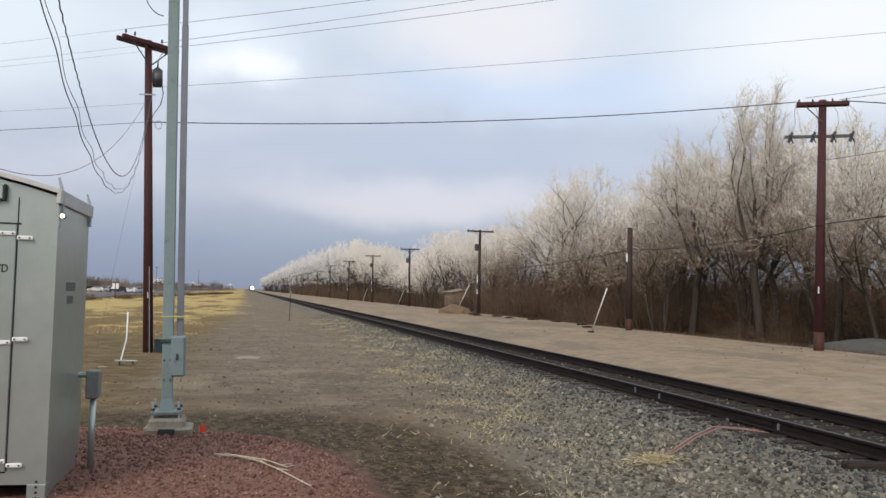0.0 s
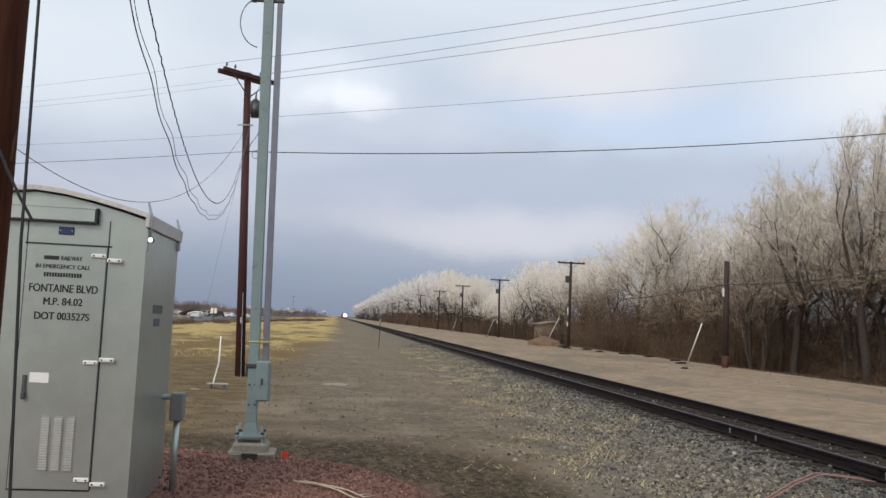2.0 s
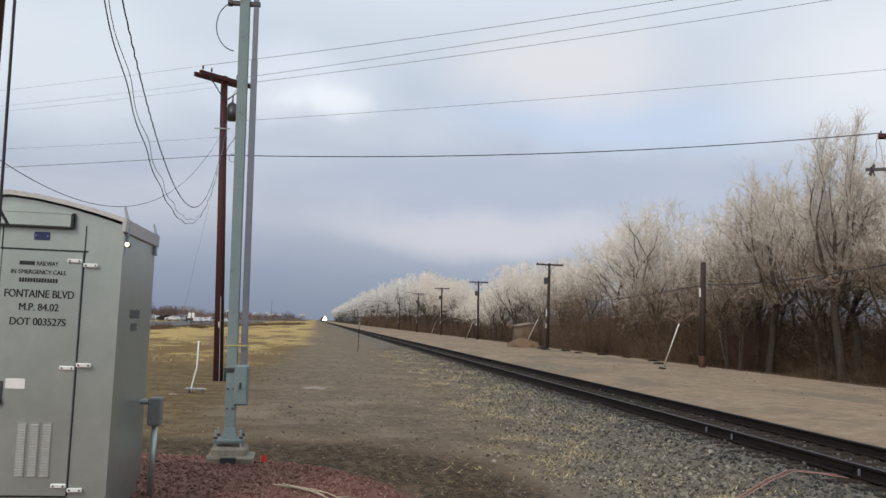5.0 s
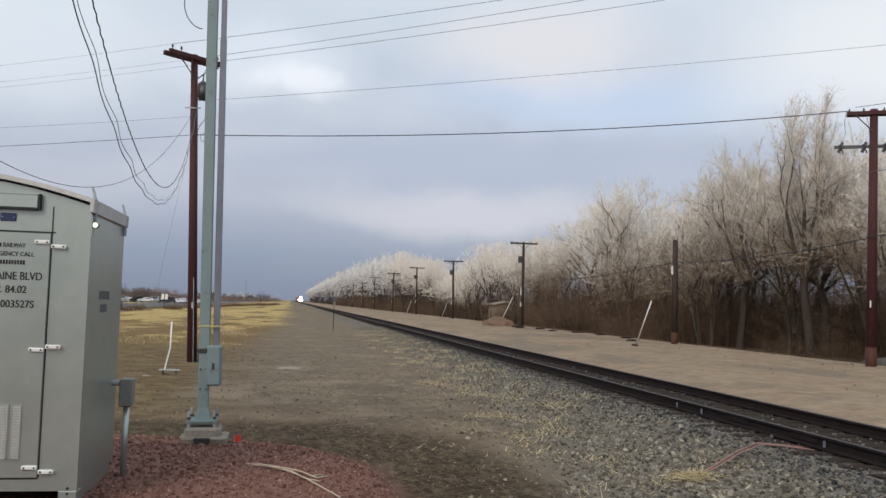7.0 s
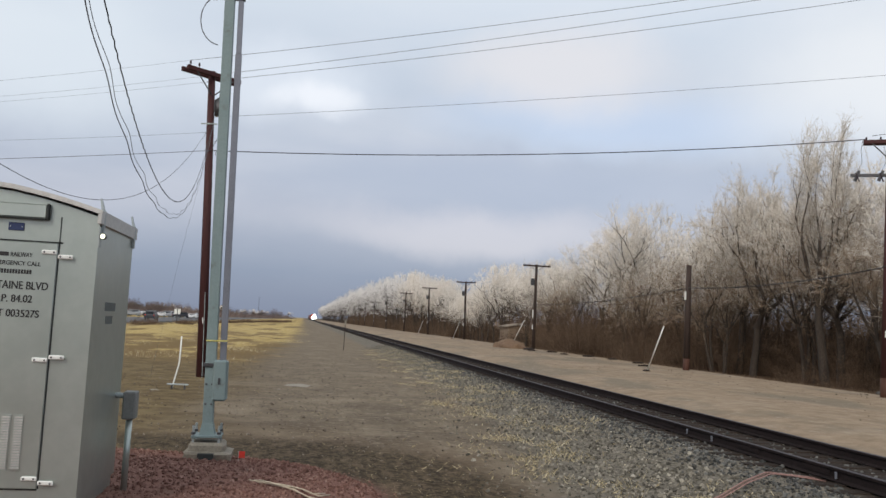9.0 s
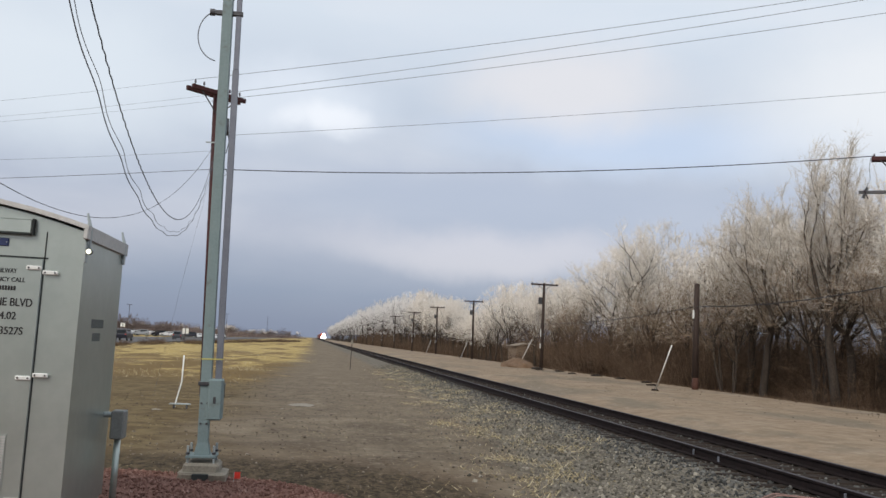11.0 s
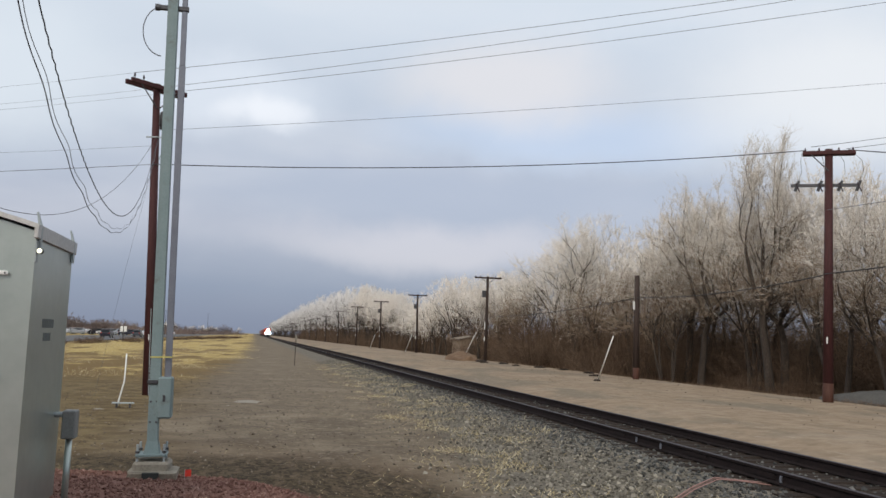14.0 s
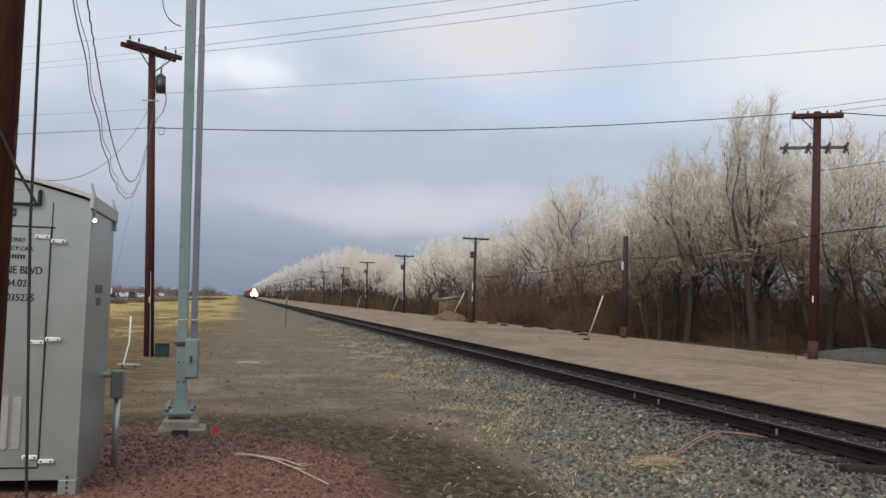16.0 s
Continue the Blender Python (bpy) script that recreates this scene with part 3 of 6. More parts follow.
def rail(x, y0, y1, name):
    prof = [(-0.07, 0), (0.07, 0), (0.07, 0.012), (0.012, 0.03), (0.010, 0.125), (0.036, 0.135), (0.036, 0.166), (0.028, 0.172), (-0.028, 0.172), (-0.036, 0.166), (-0.036, 0.135), (-0.010, 0.125), (-0.012, 0.03), (-0.07, 0.012)]
    n = len(prof)
    v = [(x + px, y, RAIL_TOP - 0.172 + pz) for y in (y0, y1) for px, pz in prof]
    f = [(i, (i + 1) % n, n + (i + 1) % n, n + i) for i in range(n)] + [tuple(range(n))[::-1], tuple(range(n, 2 * n))]
    ob = put_mesh(name, v, f, [M_RAIL, M_RAILTOP])
    for i in (6, 7, 8):
        ob.data.polygons[i].material_index = 1
    return ob


def build_track():
    track = tagged(empty("railway_track"), "single railway track of dark rusty rails on wooden ties", "railway track", kind="structure")
    for x in (NEAR_RAIL, FAR_RAIL):
        r = rail(x, -60, 2600, "rail")
        r.parent = track
    rng = random.Random(4)
    mid = (NEAR_RAIL + FAR_RAIL) / 2
    meshes = []
    for k in range(5):
        bm = box((-1.3, -0.115, -0.17), (1.3, 0.115, 0), 0.012)
        for v in bm.verts:
            v.co += Vector((rng.uniform(-0.03, 0.03) if abs(v.co.x) > 1 else 0, rng.uniform(-0.006, 0.006), rng.uniform(-0.006, 0.006)))
        me = bpy.data.meshes.new("tie")
        bm.to_mesh(me)
        bm.free()
        me.materials.append(M_TIE)
        meshes.append(me)
    for i in range(260):
        t = new("tie", meshes[i % 5])
        t.parent = track
        t.matrix_basis = pose(mid + rng.uniform(-0.05, 0.05), 3.0 + i * 0.5, RAIL_TOP - 0.176 + rng.uniform(-0.012, 0), 0, 0, rng.uniform(-0.8, 0.8))
    v, f = [], []
    for i in range(900):
        y, o = 133.0 + i * 0.5, len(v)
        v += [(mid + sx * 1.3, y + sy * 0.115, RAIL_TOP - 0.176 + sz) for sx in (-1, 1) for sy in (-1, 1) for sz in (-0.12, 0)]
        f += [(o + 1, o + 5, o + 7, o + 3), (o, o + 4, o + 5, o + 1), (o, o + 1, o + 3, o + 2), (o + 4, o + 6, o + 7, o + 5)]
    far = put_mesh("far_ties", v, f, M_TIE, track)
    tagged(far, kind="stuff")
    # joint bars and light tie-plate marks on the near rails
    bars = (11.6, 13.4, 16.4, 19.0)
    for i, y in enumerate(bars):
        for x, s in ((NEAR_RAIL, -1),):
            part("joint_bar", box((x + s * 0.012, y - 0.32, RAIL_TOP - 0.125), (x + s * 0.026, y + 0.32, RAIL_TOP - 0.055), 0.003), M_RAIL, track)
    for y in (15.5, 14.55, 11.1):
        part("rail_clip", box((NEAR_RAIL - 0.064, y - 0.013, RAIL_TOP - 0.14), (NEAR_RAIL - 0.035, y + 0.013, RAIL_TOP - 0.05), 0.004), M_ARM, track, "bright bonded rail clip")


build_track()


# ---- trees ----
def grow(seed, height, width, stems=1, levels=4, crown=0.22, lean=0.06, forks=(3, 4)):
    """The limbs of a bare spreading tree that forks again and again: start, end, two radii and level of each length."""
    rng = random.Random(seed)
    segs = []

    def bough(p, d, length, r, level):
        n = (5, 4, 3, 3, 2, 2)[level]
        tip = r * (0.72 if level == 0 else 0.6)
        for i in range(n):
            wild = (0.05, 0.13, 0.17, 0.22, 0.26, 0.3)[level]
            d = (d + Vector((rng.gauss(0, wild), rng.gauss(0, wild), rng.gauss(0, wild * 0.6) + (0.09 if 0 < level < 4 else 0.0)))).normalized()
            q = p + d * (length / n)
            r0, r1 = r + (tip - r) * i / n, r + (tip - r) * (i + 1) / n
            segs.append((p.copy(), q.copy(), r0, r1, level))
            p = q
            # side shoots along the way
            if 0 < level < levels and i < n - 1 and rng.random() < 0.62:
                side = d.cross(Vector((rng.gauss(0, 1), rng.gauss(0, 1), rng.gauss(0, 0.5)))).normalized()
                bough(p, (d * 0.7 + side * 0.75).normalized(), length * rng.uniform(0.45, 0.7), r1 * 0.5, level + 1)
        if level >= levels:
            return
        kids = rng.choice(forks) if level == 0 else rng.choice((2, 2, 3))
        turn = rng.uniform(0, 6.28)
        for k in range(kids):
            a = turn + 6.28 * k / kids + rng.uniform(-0.5, 0.5)
            ref = d.orthogonal().normalized()
            side = (ref * math.cos(a) + d.cross(ref) * math.sin(a)).normalized()
            ang = rng.uniform(0.22, 0.62) if level == 0 else rng.uniform(0.25, 0.72)
            bough(p, (d * math.cos(ang) + side * math.sin(ang)).normalized(), length * rng.uniform(0.62, 0.92) * (1.25 if level == 0 else 0.82), tip * rng.uniform(0.55, 0.78), level + 1)

    for k in range(stems):
        a = 6.28 * k / stems + rng.uniform(-0.6, 0.6)
        tilt = rng.uniform(0.4, 1.0) * lean * (1 if stems == 1 else 2.6)
        off = 0.0 if stems == 1 else 0.32
        d = Vector((math.cos(a) * tilt, math.sin(a) * tilt, 1)).normalized()
        bough(Vector((math.cos(a) * off, math.sin(a) * off, -0.15)), d, height * crown * rng.uniform(0.85, 1.2), height * 0.0175 / stems ** 0.4, 0)
    # fill a domed crown of the tree's height and spread
    top = max(q.z for _, q, _, _, _ in segs)
    ends = np.array([(math.hypot(q.x, q.y), q.z / top) for _, q, _, _, _ in segs])
    steps = np.linspace(0.05, 0.95, 10)
    reach = []
    for z in steps:
        near = ends[np.abs(ends[:, 1] - z) < 0.09]
        dome = width * math.sqrt(max(1 - (abs(z - 0.58) / (0.46 if z > 0.58 else 0.62)) ** 2.2, 0.04))
        reach.append(min(max(dome / max(np.percentile(near[:, 0], 92) if len(near) else 1, 0.2), 0.3), 2.4) if z > 0.3 else 1.0)

    def shaped(v):
        k = float(np.interp(v.z / top, steps, reach))
        return Vector((v.x * k, v.y * k, v.z * height * 0.955 / top))

    return [(shaped(p), shaped(q), r0, r1, lv) for p, q, r0, r1, lv in segs]


def prism_arrays(p0, p1, r0, r1, sides):
    n = len(p0)
    d = p1 - p0
    d = d / (np.linalg.norm(d, axis=1)[:, None] + 1e-9)
    ref = np.where(np.abs(d[:, 2:3]) > 0.9, [[1.0, 0, 0]], [[0, 0, 1.0]])
    a = np.cross(d, ref)
    a /= np.linalg.norm(a, axis=1)[:, None]
    b = np.cross(d, a)
    k = np.arange(sides) * 2 * np.pi / sides
    ring = np.cos(k)[None, :, None] * a[:, None] + np.sin(k)[None, :, None] * b[:, None]
    v = np.concatenate([p0[:, None] + ring * r0[:, None, None], p1[:, None] + ring * r1[:, None, None]], 1).reshape(-1, 3)
    j = np.arange(sides)
    q = np.stack([j, (j + 1) % sides, sides + (j + 1) % sides, sides + j], -1)
    f = (q[None] + (np.arange(n) * 2 * sides)[:, None, None]).reshape(-1, 4)
    return v, f


def tree_from(segs, height, seed, frost_from, n3, n4, r3, r4, name="tree", bare=None, fine=1.0, rime=None, limb_frost=0.70):
    """A tree thing: trunk with its limbs, a bare lower crown and a frosted upper crown of fine twigs."""
    rng = np.random.default_rng(seed)
    thing = empty(name)
    lv = np.array([s[4] for s in segs])
    p0 = np.array([tuple(s[0]) for s in segs])
    p1 = np.array([tuple(s[1]) for s in segs])
    r0, r1 = np.array([s[2] for s in segs]), np.array([s[3] for s in segs])
    big = lv <= 1
    v, f = prism_arrays(p0[big], p1[big], r0[big], r1[big], 6)
    high = (lv >= 3) & (p1[:, 2] > limb_frost * height)
    fork = ((lv == 2) | (lv == 3)) & ~high
    v2, f2 = prism_arrays(p0[fork], p1[fork], np.maximum(r0[fork], min(r3, 0.02)), np.maximum(r1[fork], min(r3, 0.02) * 0.8), 3)
    put_mesh("trunk", np.concatenate([v, v2]), f.tolist() + (f2 + len(v)).tolist(), M_BARK, thing, True)
    unit = lambda d: d / (np.linalg.norm(d, axis=1)[:, None] + 1e-9)
    limb = lv >= 1
    a, b = p0[limb], p1[limb]
    w = np.linalg.norm(b - a, axis=1) * np.choose(np.minimum(lv[limb], 3), (0.0, 0.5, 0.7, 1.0))
    w /= w.sum()
    i = rng.choice(len(a), n3, p=w)
    q0 = a[i] + (b[i] - a[i]) * rng.random(n3)[:, None]
    mid = np.array([0, 0, height * 0.5])
    out = unit(q0 - mid)
    d = unit(unit(b[i] - a[i]) * 0.55 + rng.normal(size=(n3, 3)) * 0.42 + out * 0.30 + np.array([0, 0, 0.22]))
    q1 = q0 + d * (rng.uniform(0.35, 1.0, n3) * fine * height / 12)[:, None]
    j = rng.integers(0, n3, n4)
    s0 = q0[j] + (q1[j] - q0[j]) * rng.uniform(0.1, 1.0, n4)[:, None]
    e = unit(d[j] * 0.75 + rng.normal(size=(n4, 3)) * 0.55 + np.array([0, 0, 0.10]))
    s1 = s0 + e * (rng.uniform(0.14, 0.5, n4) * fine * height / 12)[:, None]
    starts = np.concatenate([q0, s0, p0[high]])
    ends = np.concatenate([q1, s1, p1[high] + (p1 - p0)[high] * 0.6])
    rad = np.concatenate([np.concatenate([np.full(n3, r3), np.full(n4, r4)]) * rng.uniform(0.7, 1.3, n3 + n4), np.maximum(r0[high], r4)])
    shell = np.linalg.norm((ends - mid) / np.array([height * 0.3, height * 0.3, height * 0.5]), axis=1)
    white = ends[:, 2] / height + 0.16 * (shell - 0.8) + rng.normal(0, 0.15, len(ends)) > frost_from
    if white.sum():
        v, f = spike_arrays(starts[white], ends[white], rad[white])
        tagged(put_mesh("crown", v, f, rime or M_FROST, thing), "hoar-frosted upper twigs", kind="stuff")
    v, f = spike_arrays(starts[~white], ends[~white], rad[~white])
    tagged(put_mesh("lower_crown", v, f, bare or M_TWIG, thing), "bare brown lower twigs", kind="stuff")
    return thing


def brush_from(seed, height, count, spread, fine=7, width=1.0, material=None):
    """A leafless shrub: a fan of stems with side twigs, one tangled mesh."""
    rng = np.random.default_rng(seed)
    a, rad = rng.uniform(0, 6.28, count), spread * np.sqrt(rng.random(count)) * 0.5
    base = np.stack([np.cos(a) * rad, np.sin(a) * rad, np.full(count, -0.1)], -1)
    h = height * rng.uniform(0.3, 1.0, count)
    out = spread * 0.45 * rng.random(count)
    top = base + np.stack([np.cos(a) * out + rng.normal(0, 0.3, count), np.sin(a) * out + rng.normal(0, 0.3, count), h], -1)
    n = count * fine
    i, s = rng.integers(0, count, n), rng.uniform(0.25, 1.0, n)
    p = base[i] + (top[i] - base[i]) * s[:, None]
    d = rng.normal(size=(n, 3))
    d[:, 2] = np.abs(d[:, 2]) * 0.7 + 0.1
    d /= np.linalg.norm(d, axis=1)[:, None]
    v, f = spike_arrays(np.concatenate([base, p]), np.concatenate([top, p + d * rng.uniform(0.25, 0.8, n)[:, None]]), np.concatenate([np.full(count, 0.015), np.full(n, 0.010)]) * width)
    return put_mesh("shrub", v, f, material or M_BRUSH)


BARE = "tall bare tree with hoar-frosted twigs beyond the track"
FARBARE = "distant bare frosted tree in the lineside row"


def build_trees():
    rng = random.Random(21)
    protos, middles, lows = [], [], []
    # height, crown radius, stems, height at which the frost begins, height of the first fork
    for k, (h, w, stems, fr, fork) in enumerate(((12.6, 2.9, 1, 0.50, 0.30), (10.5, 3.0, 2, 0.60, 0.26), (12.5, 2.3, 1, 0.48, 0.34), (9.5, 3.0, 3, 0.58, 0.24), (12.0, 3.6, 1, 0.40, 0.24), (8.5, 2.8, 4, 0.66, 0.30))):
        segs = grow(100 + k, h, w, stems, 4, fork)
        protos.append((tree_from(segs, h, k, fr, 2600, 11500, 0.0085, 0.0056, rime=M_FROST if k == 4 else M_RIME, limb_frost=0.93), h))
    for k, (h, w, stems) in enumerate(((9.5, 3.2, 2), (10.5, 3.4, 1), (8.8, 3.2, 2), (9.5, 3.3, 3))):
        segs = grow(150 + k, h, w, stems, 4, 0.24)
        middles.append((tree_from(segs, h, 20 + k, 0.36, 1300, 4600, 0.0165, 0.0125), h))
    for k, (h, w, stems) in enumerate(((15.0, 5.0, 2), (15.5, 4.6, 1), (14.5, 5.0, 3))):
        segs = grow(200 + k, h, w, stems, 3, 0.22)
        lows.append((tree_from(segs, h, 30 + k, 0.14, 420, 1500, 0.058, 0.05, fine=0.8, rime=M_FROST_HAZED), h))
    used = set()

    def plant(pool, idx, x, y, height, label, spin=None):
        t, h = pool[idx]
        s = height / h
        m = pose(x, y, on_ground(x, y), rng.uniform(-2, 2), rng.uniform(-2, 2), rng.uniform(0, 360) if spin is None else spin)
        key = t.name
        if key not in used:
            used.add(key)
            ob = t
            ob.matrix_basis = m
        else:
            ob = copy_thing(t, m)
        ob.scale = (s * rng.uniform(0.96, 1.1),) * 2 + (s,)
        tagged(ob, label, "tree", "bare trees along the railway")

    # the front rows: place, height, kind
    front = ((24.2, 37.7, 12.9, 2), (25.6, 38.6, 11.6, 0), (24.5, 44.8, 12.1, 0), (23.2, 46.2, 8.4, 5), (25.4, 48.0, 11.7, 2), (24.6, 52.8, 10.2, 1),
             (24.0, 57.5, 9.9, 3), (24.8, 64.2, 12.6, 4), (25.0, 70.2, 11.6, 4), (24.4, 76.5, 9.2, 1), (24.6, 83.0, 9.4, 3), (23.4, 61.0, 7.0, 5),
             (24.6, 33.4, 10.4, 1), (24.0, 29.2, 9.0, 3), (25.2, 26.4, 9.2, 1), (24.6, 22.5, 9.0, 3), (25.6, 41.6, 10.8, 3), (25.2, 18.5, 9.0, 1))
    for x, y, h, k in front:
        plant(protos, k, x, y, h, BARE)
    behind = ((28.5, 34.0, 10.6), (28.0, 40.0, 12.2), (28.6, 45.5, 12.2), (28.0, 51.5, 11.6), (28.4, 57.5, 10.6), (31.0, 71.5, 13.4), (28.2, 66.5, 12.2), (28.0, 75.0, 10.6), (28.6, 82.0, 9.6),
              (32.5, 33.0, 10.0), (32.5, 43.0, 12.5), (32.0, 55.0, 12.0), (33.0, 63.0, 12.4), (32.5, 79.0, 10.5), (28.5, 28.0, 9.8), (29.0, 23.0, 9.6), (33.0, 26.0, 10.0), (28.5, 17.5, 10.0))
    for i, (x, y, h) in enumerate(behind):
        plant(middles, i % 4, x, y, h, BARE)
    # the row's height rises, dips beyond the shed and swells again far off
    tall = lambda y: float(np.interp(y, (86, 98, 108, 116, 128, 140, 165, 215, 315, 500, 1100), (8.8, 9.9, 8.8, 6.4, 6.6, 9.4, 12.2, 14.6, 16.2, 16.8, 17.5)))
    y = 88.0
    while y < 178:
        for x0 in (23.4, 27.4):
            if x0 < 24 and 92 < y < 96:
                continue
            xx, yy = x0 + rng.uniform(-0.8, 1.2), y + rng.uniform(-1.6, 1.6)
            plant(middles, rng.randrange(4), xx, yy, tall(yy * 23.4 / x0) * x0 / 23.4 * rng.uniform(0.94, 1.04), BARE)
        y += 5.2
    while y < 1150:
        for x0 in (24.2, 30.0) if y < 420 else (26.0,):
            plant(lows, rng.randrange(3), x0 + rng.uniform(-1.4, 1.4), y + rng.uniform(-2.5, 2.5), tall(y * 24.2 / x0) * (x0 / 24.2) ** 0.8 * rng.uniform(0.92, 1.05), FARBARE)
        y += 6.6 if y < 420 else 11
    shrubs = [brush_from(50 + k, (2.8, 2.0, 3.8)[k], (90, 80, 95)[k], (2.8, 2.4, 3.0)[k], 11, 0.85) for k in range(3)]
    first = set()

    def bush(k, x, y, s):
        m = pose(x, y, on_ground(x, y), 0, 0, rng.uniform(0, 360))
        if k not in first:
            first.add(k)
            ob = shrubs[k]
            ob.matrix_basis = m
        else:
            ob = copy_thing(shrubs[k], m)
        ob.scale = (s * rng.uniform(0.9, 1.3),) * 2 + (s,)
        tagged(ob, "tangled leafless brown brush under the trees", "shrub", "brush under the trees")

    thickets = [brush_from(70 + k, (4.4, 3.4)[k], 110, 4.0, 14, 0.62) for k in range(2)]
    for i in range(34):
        y = 19.0 + i * 2.1
        x = (28.2 if y < 48 else 24.6) + (0.0, 1.6, 0.7)[i % 3] + rng.uniform(-0.6, 0.6)
        m = pose(x, y + rng.uniform(-0.8, 0.8), on_ground(x, y), 0, 0, rng.uniform(0, 360))
        ob = copy_thing(thickets[i % 2], m) if i > 1 else thickets[i]
        ob.matrix_basis = m
        ob.scale = (1.1, 1.1, rng.uniform(0.75, 1.25))
        tagged(ob, "thicket of fine brown saplings between the trunks", "shrub", "sapling thickets")

    y = 15.0
    while y < 90:
        for x0 in (22.4, 24.8, 28.0, 31.5):
            if x0 == 22.4 and (y < 49 or 82 < y < 88 or rng.random() < 0.25):
                continue
            open_floor = y < 47 and x0 < 26
            bush(rng.randrange(3), x0 + rng.uniform(-0.9, 1.1), y + rng.uniform(-0.9, 0.9), rng.uniform(0.25, 0.6) if open_floor else rng.uniform(0.55, 1.5))
        y += 2.3
    for k in range(26):
        bush(k % 3, 36.0 + rng.uniform(-1.5, 4), 16 + k * 3.4, rng.uniform(1.7, 2.4))
    while y < 420:
        if not 92 < y < 128:
            bush(rng.randrange(3), 22.6 + rng.uniform(-0.8, 1.2), y, rng.uniform(0.7, 1.3) * (1 if y < 240 else 1.6))
        if y < 240:
            bush(rng.randrange(3), 26.0 + rng.uniform(-0.8, 1.2), y, rng.uniform(1.2, 1.7))
        y += 4.0 if y < 240 else 6.0


build_trees()


# ---- signal hut ----
HX0, HX1, HY0, HY1, HZ0, HZ1, HRIDGE = -3.08, -1.41, 7.62, 8.94, 0.14, 2.41, 2.585


def lettering(text, x, y, z, width, height, material, parent, name="lettering", side=False):
    cu = bpy.data.curves.new(name, "FONT")
    cu.body, cu.align_x, cu.align_y, cu.extrude = text, "CENTER", "CENTER", 0.0012
    cu.offset = 0.0
    cu.size = 1.0
    tmp = new(name, cu)
    bpy.context.view_layer.update()
    me = bpy.data.meshes.new_from_object(tmp.evaluated_get(bpy.context.evaluated_depsgraph_get()))
    bpy.data.objects.remove(tmp)
    # heavier strokes: slightly shifted layers of paint
    fat = bmesh.new()
    fat.from_mesh(me)
    plain_geom = fat.verts[:] + fat.edges[:] + fat.faces[:]
    for step in (1, 2):
        twin = bmesh.ops.duplicate(fat, geom=plain_geom)["geom"]
        bmesh.ops.translate(fat, verts=[g for g in twin if isinstance(g, bmesh.types.BMVert)], vec=(0.024 * step, 0.006 * step, 0.0006 * step))
    fat.to_mesh(me)
    fat.free()
    co = np.empty(len(me.vertices) * 3)
    me.vertices.foreach_get("co", co)
    co = co.reshape(-1, 3)
    w, h = np.ptp(co[:, 0]), np.ptp(co[:, 1])
    co[:, 0] = (co[:, 0] - (co[:, 0].max() + co[:, 0].min()) / 2) * width / w
    co[:, 1] = (co[:, 1] - (co[:, 1].max() + co[:, 1].min()) / 2) * height / h
    me.vertices.foreach_set("co", co.reshape(-1))
    me.materials.clear()
    me.materials.append(material)
    ob = new(name, me)
    ob.parent = parent
    ob.matrix_basis = pose(x, y, z, 90, 0, 0)
    return ob


def bars(x0, x1, z0, z1, y, n, material, parent, rng, name="number_bar"):
    """Unreadable or private writing: short upright bars."""
    w = (x1 - x0) / n
    for i in range(n):
        part(name, box((x0 + i * w + w * 0.12, y - 0.0015, z0), (x0 + i * w + w * 0.85, y + 0.001, z1)), material, parent)


